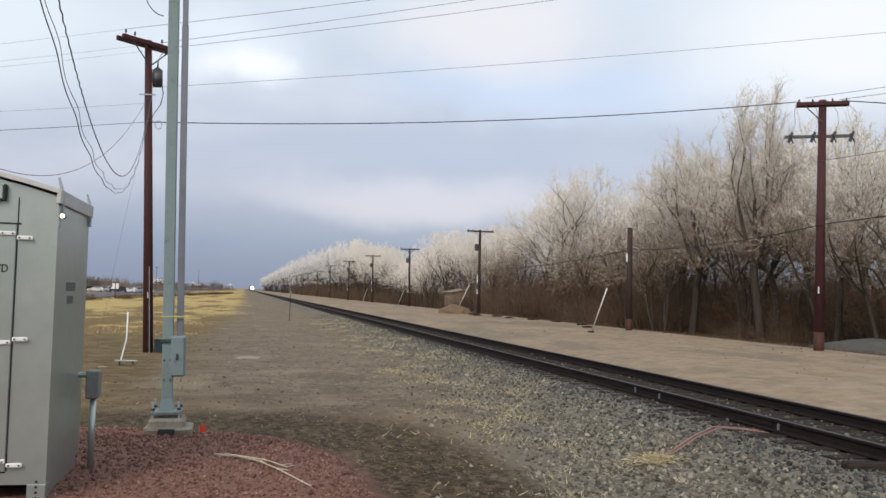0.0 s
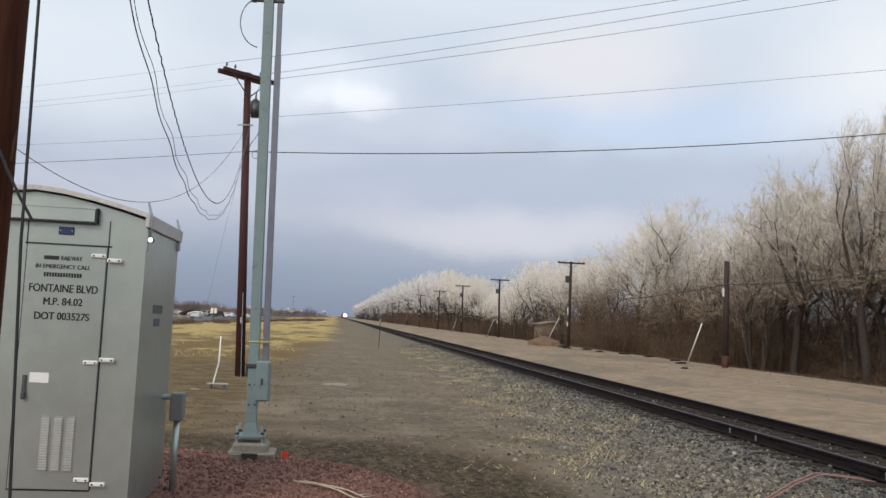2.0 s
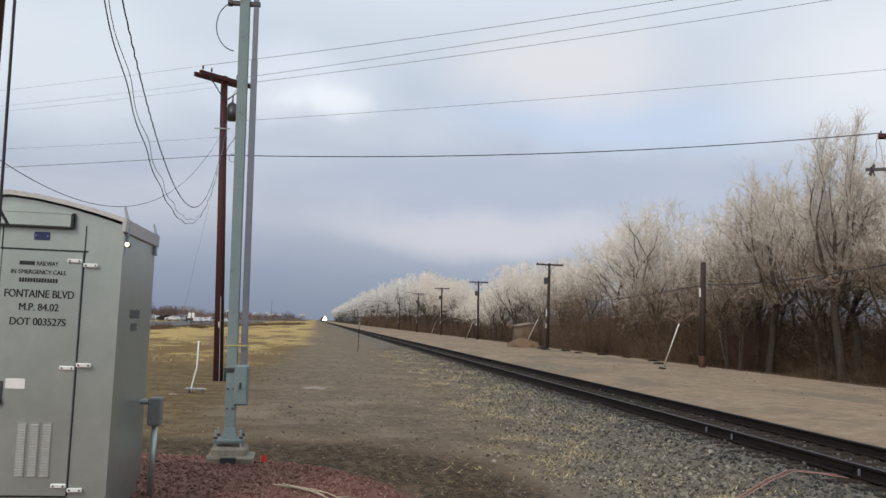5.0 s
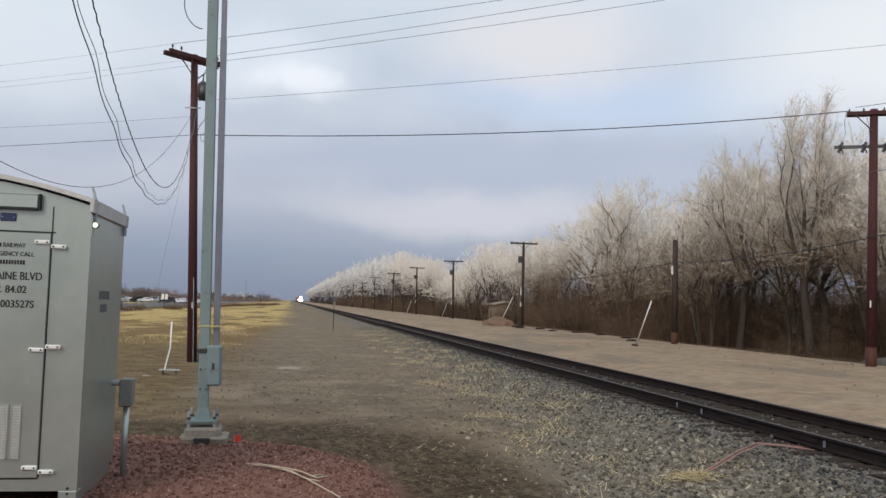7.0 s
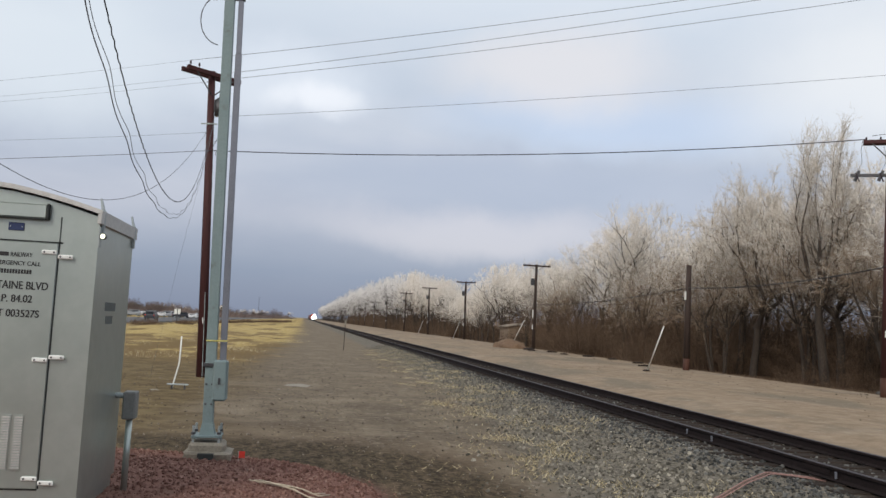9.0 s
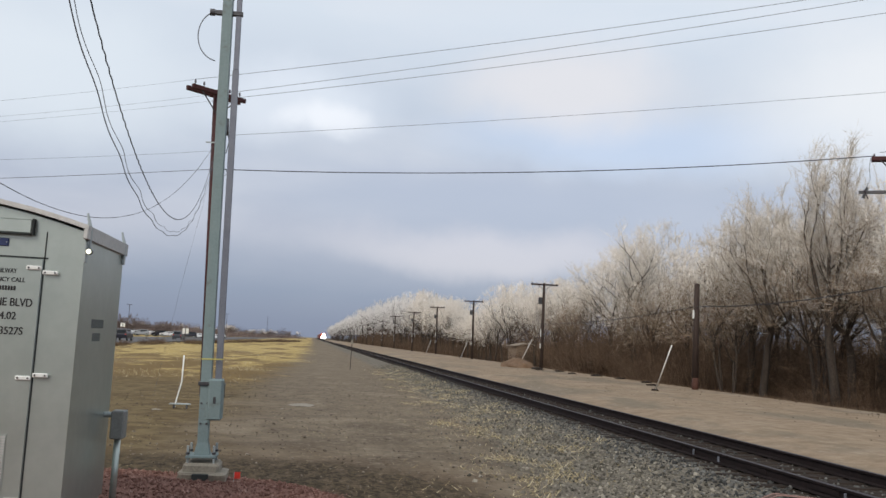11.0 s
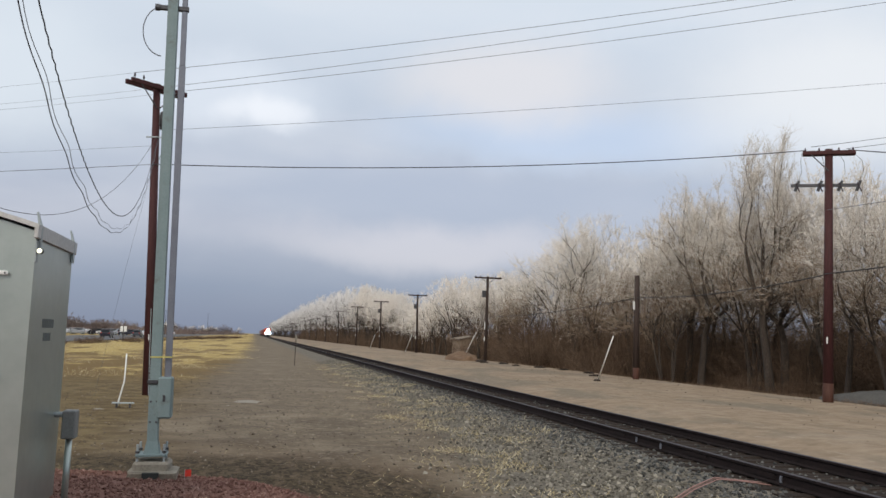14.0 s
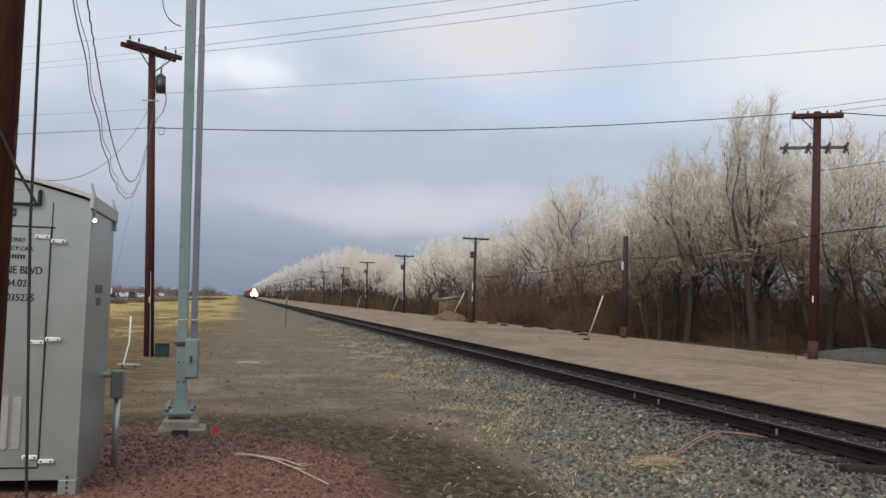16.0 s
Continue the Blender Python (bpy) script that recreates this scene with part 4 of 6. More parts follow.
def build_hut():
    hut = tagged(empty("signal_hut", pose(0, 0, 0)), "pale grey sheet-metal railway signal hut with arched roof on red gravel", "signal hut")
    y = HY0
    body = bmesh.new()
    # gabled end profile, extruded front to back
    mid = (HX0 + HX1) / 2
    prof = [(HX0, HZ0 + 0.12), (HX1, HZ0 + 0.12), (HX1, HZ1)]
    prof += [(mid + (HX1 - mid) * f, HZ1 + (HRIDGE - HZ1) * (1 - abs(f) ** 1.5)) for f in (0.75, 0.5, 0.25, 0, -0.25, -0.5, -0.75)] + [(HX0, HZ1)]
    a = [body.verts.new((px, HY0, pz)) for px, pz in prof]
    b = [body.verts.new((px, HY1, pz)) for px, pz in prof]
    body.faces.new(a)
    body.faces.new(b[::-1])
    for i in range(len(prof)):
        body.faces.new((a[i], b[i], b[(i + 1) % len(prof)], a[(i + 1) % len(prof)]))
    body_ob = part("body", body, M_HUT, hut)
    # roof skin with a lip
    roof = bmesh.new()
    pts = [(mid + (HX1 - mid) * f * 1.03, HZ1 + 0.014 + (HRIDGE - HZ1) * (1 - abs(f) ** 1.5)) for f in (1, 0.85, 0.7, 0.5, 0.25, 0, -0.25, -0.5, -0.7, -0.85, -1)]
    rings = []
    for yy in (HY0 - 0.05, HY1 + 0.05):
        rings.append(([roof.verts.new((px, yy, pz)) for px, pz in pts], [roof.verts.new((px, yy, pz + 0.035)) for px, pz in pts]))
    (l0, u0), (l1, u1) = rings
    for i in range(len(pts) - 1):
        roof.faces.new((u0[i], u0[i + 1], u1[i + 1], u1[i]))
        roof.faces.new((l0[i], l1[i], l1[i + 1], l0[i + 1]))
        roof.faces.new((l0[i], l0[i + 1], u0[i + 1], u0[i]))
        roof.faces.new((l1[i], u1[i], u1[i + 1], l1[i + 1]))
    roof.faces.new((l0[0], u0[0], u1[0], l1[0]))
    roof.faces.new((l0[-1], l1[-1], u1[-1], u0[-1]))
    part("roof", roof, M_HUTROOF, hut, "weathered arched metal roof")
    for xx in (HX1 + 0.008, HX0 - 0.008):
        part("eave_trim", box((xx - 0.016, HY0 - 0.05, HZ1 - 0.055), (xx + 0.016, HY1 + 0.05, HZ1 + 0.02), 0.004), M_HUTROOF, hut)
    # gable louvre hood
    part("vent_hood", box((-2.70, y - 0.045, 2.365), (-1.785, y, 2.475), 0.01), M_HUT, hut)
    part("vent_slot", box((-2.68, y - 0.05, 2.357), (-1.795, y - 0.004, 2.366)), M_GAP, hut)
    part("vent_slot", box((-1.786, y - 0.05, 2.36), (-1.774, y - 0.002, 2.48)), M_GAP, hut)
    # skids and corner legs
    part("skid", box((HX1 - 0.12, HY0 + 0.02, on_ground(-1.5, 7.7) - 0.04), (HX1 - 0.02, HY1 - 0.02, HZ0 + 0.12), 0.006), M_HUT, hut)
    part("skid", box((HX0 + 0.02, HY0 + 0.02, on_ground(-3.0, 7.7) - 0.04), (HX0 + 0.12, HY1 - 0.02, HZ0 + 0.12), 0.006), M_HUT, hut)
    part("corner_foot", box((HX1 - 0.13, HY0 - 0.006, on_ground(-1.5, 7.6) - 0.03), (HX1, HY0 + 0.14, HZ0 + 0.12), 0.005), M_HUT, hut)
    for i in range(4):
        part("foot_hole", rod((HX1 - 0.065, HY0 - 0.010, 0.10 + 0.04 * i + 0.06), (HX1 - 0.065, HY0 - 0.003, 0.16 + 0.04 * i), 0.010, sides=8), M_GAP, hut)
    # door leaf, proud of the wall, seams around it
    dx0, dx1, dz0, dz1 = -2.275, -1.692, 0.36, 2.185
    door = part("door", box((dx0, y - 0.018, dz0), (dx1, y - 0.002, dz1), 0.005), M_HUT, hut)
    for lo, hi in (((dx0 - 0.008, dz0 - 0.01), (dx0 - 0.002, dz1)), ((dx1 + 0.002, dz0), (dx1 + 0.009, HZ1 - 0.02)), ((dx0 - 0.02, dz1 + 0.002), (dx1 + 0.03, dz1 + 0.014)), ((dx0, dz0 - 0.012), (dx1, dz0 - 0.002)), ((dx0 - 0.012, dz1 + 0.014), (dx0 - 0.006, HZ1 - 0.03))):
        part("door_seam", box((lo[0], y - 0.006, lo[1]), (hi[0], y + 0.001, hi[1])), M_GAP, hut)
    for z in (2.105, 1.32, 0.425):
        for dx, dz in ((-0.055, 0.012), (0.062, -0.018)) if z != 1.32 else ((-0.055, -0.012), (0.062, 0.012)):
            h = part("hinge", box((dx1 + dx - 0.055, y - 0.036, z + dz - 0.016), (dx1 + dx + 0.055, y - 0.016, z + dz + 0.016), 0.006), M_WHITE, hut, "white painted strap hinge")
            for s in (-0.035, 0.035):
                part("rivet", rod((dx1 + dx + s, y - 0.040, z + dz), (dx1 + dx + s, y - 0.035, z + dz), 0.007, sides=8), M_STEEL, h)
    lock = part("lock_plate", box((-2.225, y - 0.030, 1.045), (-2.195, y - 0.018, 1.20), 0.004), M_STEEL, door, "dark lock plate")
    part("padlock", box((-2.222, y - 0.055, 1.02), (-2.192, y - 0.030, 1.075), 0.008), M_STEEL, lock)
    part("sticker", box((-2.178, y - 0.0205, 1.145), (-2.04, y - 0.0175, 1.22)), M_WHITE, door, "faded white sticker")
    for i in range(3):
        x0 = -2.070 + i * 0.090
        vent = part("vent_panel", box((x0, y - 0.0215, 0.49), (x0 + 0.072, y - 0.0175, 0.90), 0.001), M_HUT, door)
        for j in range(20):
            z = 0.505 + j * 0.0195
            part("louvre", box((x0 + 0.008, y - 0.030, z), (x0 + 0.064, y - 0.021, z + 0.010)), M_HUTROOF, vent)
    pl = part("name_plate", box((-2.06, y - 0.010, 2.268), (-1.948, y - 0.002, 2.328), 0.003), M_NAVY, hut, "small navy blue name plate")
    for xx in (-2.045, -1.962):
        part("screw", rod((xx, y - 0.013, 2.298), (xx, y - 0.009, 2.298), 0.005, sides=8), M_GALV, pl)
    ly = y - 0.0195
    # lettering on the door; the telephone number is bars
    part("operator_mark", box((-2.146, ly - 0.001, 2.072), (-2.036, ly + 0.001, 2.102)), M_BLACK, door)
    for txt, x, z, w, h in (("RAILWAY", -1.938, 2.087, 0.155, 0.034), ("IN EMERGENCY CALL", -1.996, 2.022, 0.40, 0.033), ("FONTAINE BLVD", -1.980, 1.857, 0.50, 0.060), ("M.P. 84.02", -1.977, 1.757, 0.285, 0.056), ("DOT 003527S", -1.977, 1.647, 0.40, 0.056)):
        lettering(txt, x - 0.006, ly, z, w, h, M_BLACK, door)
    bars(-2.141, -1.861, 1.943, 1.975, ly, 14, M_BLACK, door, None)
    # faded writing on the side wall
    for (y0, y1, z0, z1, n) in ((8.02, 8.42, 1.695, 1.765, 6), (8.08, 8.34, 1.59, 1.655, 3)):
        w = (y1 - y0) / n
        for i in range(n):
            part("faded_mark", box((HX1 - 0.001, y0 + i * w + 0.006, z0), (HX1 + 0.0025, y0 + (i + 1) * w - 0.006, z1)), M_GREYINK, hut)
    # lifting lugs on the eaves and the indicator lamp
    for yy in (HY0 + 0.06, HY1 - 0.05):
        lug = bmesh.new()
        box((HX1 + 0.004, yy - 0.022, HZ1 - 0.14), (HX1 + 0.026, yy + 0.022, HZ1 + 0.03), 0.004, lug)
        rod((HX1 + 0.015, yy, HZ1 + 0.02), (HX1 - 0.015, yy - 0.01, HZ1 + 0.15), 0.017, 0.008, 6, lug)
        part("lifting_lug", lug, M_GALV, hut)
    lamp = part("indicator_lamp", rod((HX1 + 0.035, HY0 + 0.02, 2.262), (HX1 + 0.035, HY0 - 0.030, 2.262), 0.022, sides=14), M_STEEL, hut, "small lit indicator lamp")
    part("lamp_lens", rod((HX1 + 0.035, HY0 - 0.030, 2.262), (HX1 + 0.035, HY0 - 0.040, 2.262), 0.018, 0.014, 14), glow("lamp_glow", (1.0, 1.0, 0.72), 2.0), lamp)
    part("lamp_bracket", box((HX1, HY0 - 0.01, 2.18), (HX1 + 0.012, HY0 + 0.05, 2.34), 0.003), M_GALV, hut)
    # conduit box and riser beside the wall
    cb = tagged(empty("conduit_riser"), "grey junction box on a conduit riser against the hut wall", "junction box")
    gx, gy = HX1 + 0.13, 8.75
    g = on_ground(gx, gy)
    part("pipe", rod((gx, gy, g - 0.05), (gx, gy, 0.80), 0.028, sides=12), M_HUT, cb, smooth=True)
    part("junction_box", box((gx - 0.055, gy - 0.08, 0.76), (gx + 0.055, gy + 0.08, 1.0), 0.01), M_CONDBOX, cb)
    part("wall_nipple", rod((HX1 - 0.01, gy, 0.96), (gx, gy, 0.96), 0.025, sides=8), M_GALV, cb)


build_hut()


# ---- gate mast ----
def build_mast():
    g = on_ground(-0.88, 11.7)
    m = tagged(empty("crossing_gate_mast", pose(-0.88, 11.7, 0.0, 0, -1.25, 0)), "blue-grey crossing gate mast with raised arm on a concrete footing", "gate mast")
    lo = 0.30
    part("post", box((-0.062, -0.062, lo), (0.062, 0.062, 5.92), 0.006), M_TEAL, m)
    part("post_cap", box((-0.066, -0.066, 5.92), (0.066, 0.066, 5.94), 0.004), M_GALV, m)
    flare = bmesh.new()
    bmesh.ops.create_cone(flare, cap_ends=True, segments=4, radius1=0.130, radius2=0.090, depth=0.14, matrix=pose(0, 0, 0.325, 0, 0, 45))
    part("base_flare", flare, M_TEAL, m)
    plate = part("base_plate", box((-0.175, -0.175, 0.225), (0.175, 0.175, 0.255), 0.006), M_TEAL, m)
    for sx in (-1, 1):
        for sy in (-1, 1):
            b = part("anchor_bolt", rod((sx * 0.15, sy * 0.15, 0.16), (sx * 0.15, sy * 0.15, 0.37), 0.014, sides=8), M_GALV, m)
            part("nut", rod((sx * 0.15, sy * 0.15, 0.27), (sx * 0.15, sy * 0.15, 0.295), 0.028, sides=6), M_STEEL, b)
    for z in (0.62, 0.86):
        for s in (-1, 1):
            part("bolt_head", rod((s * 0.035, -0.062, z), (s * 0.035, -0.075, z), 0.014, sides=6), M_STEEL, m)
    # raised arm beside the post, its mechanism box at the lower end
    part("gate_arm", box((0.100, -0.02, 1.05), (0.178, 0.03, 5.0), 0.006), M_ARM, m)
    part("arm_tip", box((0.106, -0.016, 5.0), (0.172, 0.026, 9.5), 0.006), M_ARM, m)
    cb = part("mechanism_box", box((0.035, -0.10, 0.66), (0.205, 0.12, 1.15), 0.02), M_TEAL, m)
    part("box_hasp", box((0.10, -0.108, 0.86), (0.13, -0.098, 0.94), 0.003), M_STEEL, cb)
    part("clamp", box((-0.085, -0.085, 1.07), (0.085, 0.085, 1.115), 0.005), M_STEEL, m)
    part("strap", box((-0.068, -0.07, 1.38), (0.185, -0.064, 1.395)), M_YELLOW, m, "yellow strap round post and arm")
    part("strap", box((-0.068, 0.064, 1.38), (0.185, 0.070, 1.395)), M_YELLOW, m)
    # bracket near the top with a loop of cable
    part("top_bracket", box((-0.20, -0.03, 5.70), (0.19, 0.03, 5.755), 0.005), M_STEEL, m)
    part("bracket_end", rod((-0.215, 0, 5.727), (-0.16, 0, 5.727), 0.045, sides=10), M_STEEL, m)
    a = np.linspace(0.25, 3.05, 24)
    loop = np.stack([-0.10 - 0.26 * np.sin(a) * 0.95, np.full(24, -0.01), 5.42 + 0.32 * np.cos(a)], -1)
    v, f = tube(loop, 0.007, 6)
    put_mesh("cable_loop", v, f, M_WIRE, m, True)
    foot = tagged(empty("concrete_footing", pose(-0.87, 11.7, 0)), "square concrete footing on a broken slab in red gravel", "footing")
    part("block", box((-0.21, -0.21, 0.02), (0.21, 0.21, 0.172), 0.03), M_CONC, foot)
    slab = box((-0.27, -0.27, -0.06), (0.27, 0.27, 0.068), 0.02)
    r = random.Random(2)
    for v in slab.verts:
        v.co += Vector((r.uniform(-0.03, 0.03), r.uniform(-0.03, 0.03), r.uniform(-0.008, 0.008)))
    part("slab", slab, M_CONC, foot)
    part("drain_slot", box((-0.085, -0.315, -0.06), (0.10, -0.24, 0.060)), M_GAP, foot, "dark open slot")
    fl = tagged(empty("marker_flag", pose(-0.50, 11.75, on_ground(-0.5, 11.75))), "small red utility marker flag stuck in dirt", "marker flag")
    part("stake", rod((0, 0, -0.05), (0, 0, 0.12), 0.004, sides=6), M_GALV, fl)
    part("flag", box((0, -0.002, 0.04), (0.075, 0.002, 0.12)), M_RED, fl)


build_mast()


# ---- poles ----
def insulator(parent, x, y, z):
    ins = part("insulator", rod((x, y, z), (x, y, z + 0.10), 0.035, 0.022, 8), M_INSUL, parent)
    part("pin", rod((x, y, z - 0.05), (x, y, z), 0.012, sides=6), M_STEEL, ins)


def build_transformer_pole():
    x, y = -2.80, 28.3
    g = on_ground(x, y)
    top = 9.32
    p = tagged(empty("utility_pole", pose(x, y, g, 0, -2.2, 0)), "reddish creosoted utility pole with crossarm and transformer", "utility pole")
    h = top - g
    part("shaft", rod((0, 0, -0.3), (0, 0, h), 0.155, 0.105, 14), M_WOOD, p, smooth=True)
    turn = pose(0, 0, h - 0.13, 0, 2.2, 40)
    part("crossarm", box((-0.98, -0.20, -0.07), (0.98, -0.10, 0.07), 0.01, m=turn), M_WOOD, p)
    part("crossarm", box((-0.98, 0.10, -0.07), (0.98, 0.20, 0.07), 0.01, m=turn), M_WOOD, p)
    for s in (-1, 1):
        part("brace", rod(turn @ Vector((s * 0.66, -0.2, -0.07)), turn @ Vector((s * 0.04, -0.12, -0.66)), 0.020, sides=6), M_STEEL, p)
    for s in (-0.80, -0.52, 0.34, 0.68):
        insulator(p, *(turn @ Vector((s * 1.1, -0.15, 0.13))))
    tr = part("transformer", rod((0.27, -0.02, h - 1.42), (0.27, -0.02, h - 0.92), 0.15, sides=18), M_STEEL, p, "dark pole-mounted transformer can", True)
    part("transformer_lid", rod((0.27, -0.02, h - 0.92), (0.27, -0.02, h - 0.84), 0.155, 0.06, 18), M_STEEL, tr)
    part("bushing", rod((0.27, -0.02, h - 0.84), (0.29, -0.02, h - 0.62), 0.03, 0.018, 8), M_INSUL, tr)
    part("hanger", box((0.08, -0.05, h - 1.30), (0.16, 0.03, h - 0.98)), M_STEEL, tr)
    v, f = tube([(0.29, -0.02, h - 0.62), (0.33, -0.03, h - 0.50), (0.45, -0.05, h - 0.34), (0.62, -0.06, h - 0.25)], 0.008, 5)
    put_mesh("jumper", v, f, M_WIRE, p)
    v, f = tube([(0.40, -0.05, h - 1.35), (0.44, -0.05, h - 1.65), (0.36, -0.05, h - 2.0), (0.18, -0.05, h - 2.25), (0.12, -0.05, h - 2.4)], 0.014, 5)
    put_mesh("drip_loop", v, f, M_CABLE, p)
    k = np.linspace(0, 6.0, 16)
    v, f = tube(np.stack([0.30 + 0.10 * np.cos(k), np.full(16, -0.05), h - 2.62 + 0.13 * np.sin(k)], -1), 0.010, 5)
    put_mesh("coiled_cable", v, f, M_WIRE, p)
    part("cable_bracket", box((-0.26, -0.13, h - 1.72), (0.22, -0.09, h - 1.68), 0.004), M_GALV, p)
    part("conduit", rod((0.05, -0.165, -0.05), (0.05, -0.155, 2.6), 0.010, sides=8), M_GALV, p)
    part("white_tag", box((-0.005, -0.168, 1.64), (0.022, -0.155, 1.82)), M_WHITE, p, "white reflective tag")
    bx = tagged(empty("utility_cabinet", pose(-2.42, 28.35, on_ground(-2.42, 28.35))), "low dark green utility cabinet beside the pole foot", "utility cabinet")
    part("body", box((-0.20, -0.18, -0.03), (0.20, 0.18, 0.36), 0.02), M_DKGREEN, bx)
    part("lid", box((-0.215, -0.195, 0.36), (0.215, 0.195, 0.415), 0.012), M_DKGREEN, bx)


build_transformer_pole()


def build_line_poles():
    rng = random.Random(9)
    # tall junction pole with two crossarms
    x, y = 18.3, 25.45
    g = on_ground(x, y)
    p = tagged(empty("utility_pole", pose(x, y, g, 0, 0.9, 0)), "tall reddish wooden line pole with double crossarm and switchgear", "utility pole")
    h = 8.45 - g
    part("shaft", rod((0, 0, 0.6), (0, 0, h), 0.162, 0.12, 14), M_WOOD, p, smooth=True)
    part("foot", rod((0, 0, -0.3), (0, 0, 0.6), 0.168, 0.1625, 14), M_WOOD_RAW, p, "reddish lower shaft", True)
    tilt = pose(0, 0, 0, 0, 0, -32)
    for yy in (-0.16, 0.05):
        part("crossarm", box((-0.80, yy, h - 0.20), (0.80, yy + 0.11, h - 0.07), 0.01, m=tilt), M_WOOD, p)
    part("brace", rod(tilt @ Vector((-0.55, -0.16, h - 0.2)), tilt @ Vector((-0.02, -0.13, h - 0.75)), 0.02, sides=6), M_STEEL, p)
    for s in (-0.72, -0.3, 0.3, 0.72):
        insulator(p, *(tilt @ Vector((s, 0.0, h - 0.05))))
    # lower switch arm
    part("switch_arm", box((-1.15, 0.16, h - 1.22), (0.95, 0.26, h - 1.12), 0.01, m=tilt), M_STEEL, p)
    for s in (-1.02, -0.32, 0.30, 0.85):
        sw = part("cutout", rod(tilt @ Vector((s, 0.2, h - 1.36)), tilt @ Vector((s + 0.12, 0.2, h - 1.02)), 0.055, 0.045, 8), M_STEEL, p)
        part("fuse_barrel", rod(tilt @ Vector((s + 0.14, 0.12, h - 1.40)), tilt @ Vector((s + 0.02, 0.12, h - 1.10)), 0.02, sides=6), M_INSUL, sw)
        v, f = tube([tuple(tilt @ Vector(q)) for q in ((s + 0.1, 0.2, h - 1.0), (s + 0.2, 0.1, h - 0.75), (s + 0.16, 0.05, h - 0.4), (s * 0.8, 0.0, h - 0.05))], 0.007, 5)
        put_mesh("jumper", v, f, M_WIRE, p)
    part("white_tag", box((-0.155, -0.15, 1.86), (-0.125, -0.12, 2.08)), M_WHITE, p)
    # short pole without arms
    x, y = 18.35, 39.85
    g = on_ground(x, y)
    p = tagged(empty("utility_pole", pose(x, y, g)), "short bare wooden pole with reddish foot", "utility pole")
    part("shaft", rod((0, 0, 0.55), (0, 0, 5.2 - g), 0.152, 0.125, 12), M_WOOD_FAR, p, smooth=True)
    part("foot_wrap", rod((0, 0, -0.3), (0, 0, 0.55), 0.16, 0.1525, 12), M_WOOD_RAW, p, "reddish lower shaft", True)
    part("white_tag", box((-0.17, -0.06, 3.35), (-0.13, 0.06, 3.75)), M_WHITE, p)
    # telegraph row
    t_first = None
    ys = (67.7, 97.6, 126.8, 155.3, 190.0, 226.0, 258.0, 287.0, 318.0, 350.0, 382.0, 414.0, 446.0, 480.0, 515.0, 550.0, 590.0, 630.0, 670.0)
    for i, y in enumerate(ys):
        g = on_ground(18.35, y)
        if t_first is None:
            h = 6.95 - g
            p = tagged(empty("telegraph_pole", pose(18.35, y, g)), "dark telegraph pole with a single crossarm", "telegraph pole", "telegraph poles along the track")
            part("shaft", rod((0, 0, -0.3), (0, 0, h), 0.145, 0.10, 10), M_WOOD_FAR, p, smooth=True)
            part("crossarm", box((-1.12, -0.13, h - 0.20), (1.12, -0.05, h - 0.07), 0.008), M_WOOD_FAR, p)
            for s in (-1, 1):
                part("brace", rod((s * 0.5, -0.10, h - 0.2), (0, -0.12, h - 0.62), 0.02, sides=6), M_STEEL, p)
            for s in (-1.0, -0.62, 0.62, 1.0):
                insulator(p, s, -0.09, h - 0.06)
            part("guard_bracket", box((-0.42, -0.05, h - 1.7), (-0.12, 0.05, h - 1.15), 0.02), M_STEEL, p)
            part("white_tag", box((-0.16, -0.10, 2.5), (-0.13, 0.10, 3.1)), M_WHITE, p, "white tag plate")
            part("white_tag", box((-0.16, -0.10, 1.6), (-0.13, 0.10, 1.95)), M_WHITE, p)
            t_first = p
        else:
            q = copy_thing(t_first, pose(18.35 + rng.uniform(-0.25, 0.25), y, g, rng.uniform(-0.8, 0.8), rng.uniform(-1, 1), rng.uniform(-4, 4)))
            q.scale = (1, 1, rng.uniform(0.98, 1.06))


build_line_poles()


def build_near_pole():
    x, y = -1.228, 4.1
    p = tagged(empty("service_pole", pose(x, y, on_ground(x, y))), "weathered brown wooden service pole with steel conduit", "utility pole")
    part("shaft", rod((0, 0, -0.3), (0, 0, 9.0), 0.086, 0.076, 20), M_WOOD_NEAR, p, smooth=True)
    con = part("conduit", rod((-0.112, -0.02, -0.05), (-0.112, -0.02, 8.0), 0.022, sides=10), M_GALV, p, "galvanised conduit up the pole", True)
    for z in (1.0, 2.6, 4.0):
        part("coupling", rod((-0.112, -0.02, z), (-0.112, -0.02, z + 0.07), 0.028, sides=10), M_GALV, con)
        part("conduit_strap", box((-0.14, -0.05, z + 0.3), (-0.05, -0.005, z + 0.325), 0.003), M_GALV, con)
    part("lag_bolt", rod((0.05, -0.07, 1.03), (0.085, -0.12, 1.03), 0.016, sides=6), M_STEEL, p)
    part("bolt_washer", box((0.045, -0.105, 1.00), (0.075, -0.085, 1.06), 0.003), M_STEEL, p)
    part("splinter", rod((0.072, -0.02, 2.12), (0.090, -0.02, 2.24), 0.012, 0.002, 5), M_WOOD_RAW, p)
    v, f = tube([(0.04, -0.075, 2.18), (0.09, -0.07, 2.07), (0.14, -0.07, 1.98), (0.185, -0.06, 1.90)], 0.006, 6)
    put_mesh("cable_stub", v, f, M_CABLE, p)
    wire("drop_cable", np.array([(-1.115, 3.99, 8.6), (-1.075, 3.97, 5.0), (-1.06, 3.965, 2.9), (-1.046, 3.96, 1.95), (-1.008, 3.96, 1.05), (-0.965, 3.96, on_ground(-0.965, 3.96) - 0.02)]), 0.006, M_CABLE, "black cable hanging beside the brown service pole", "cable")


build_near_pole()


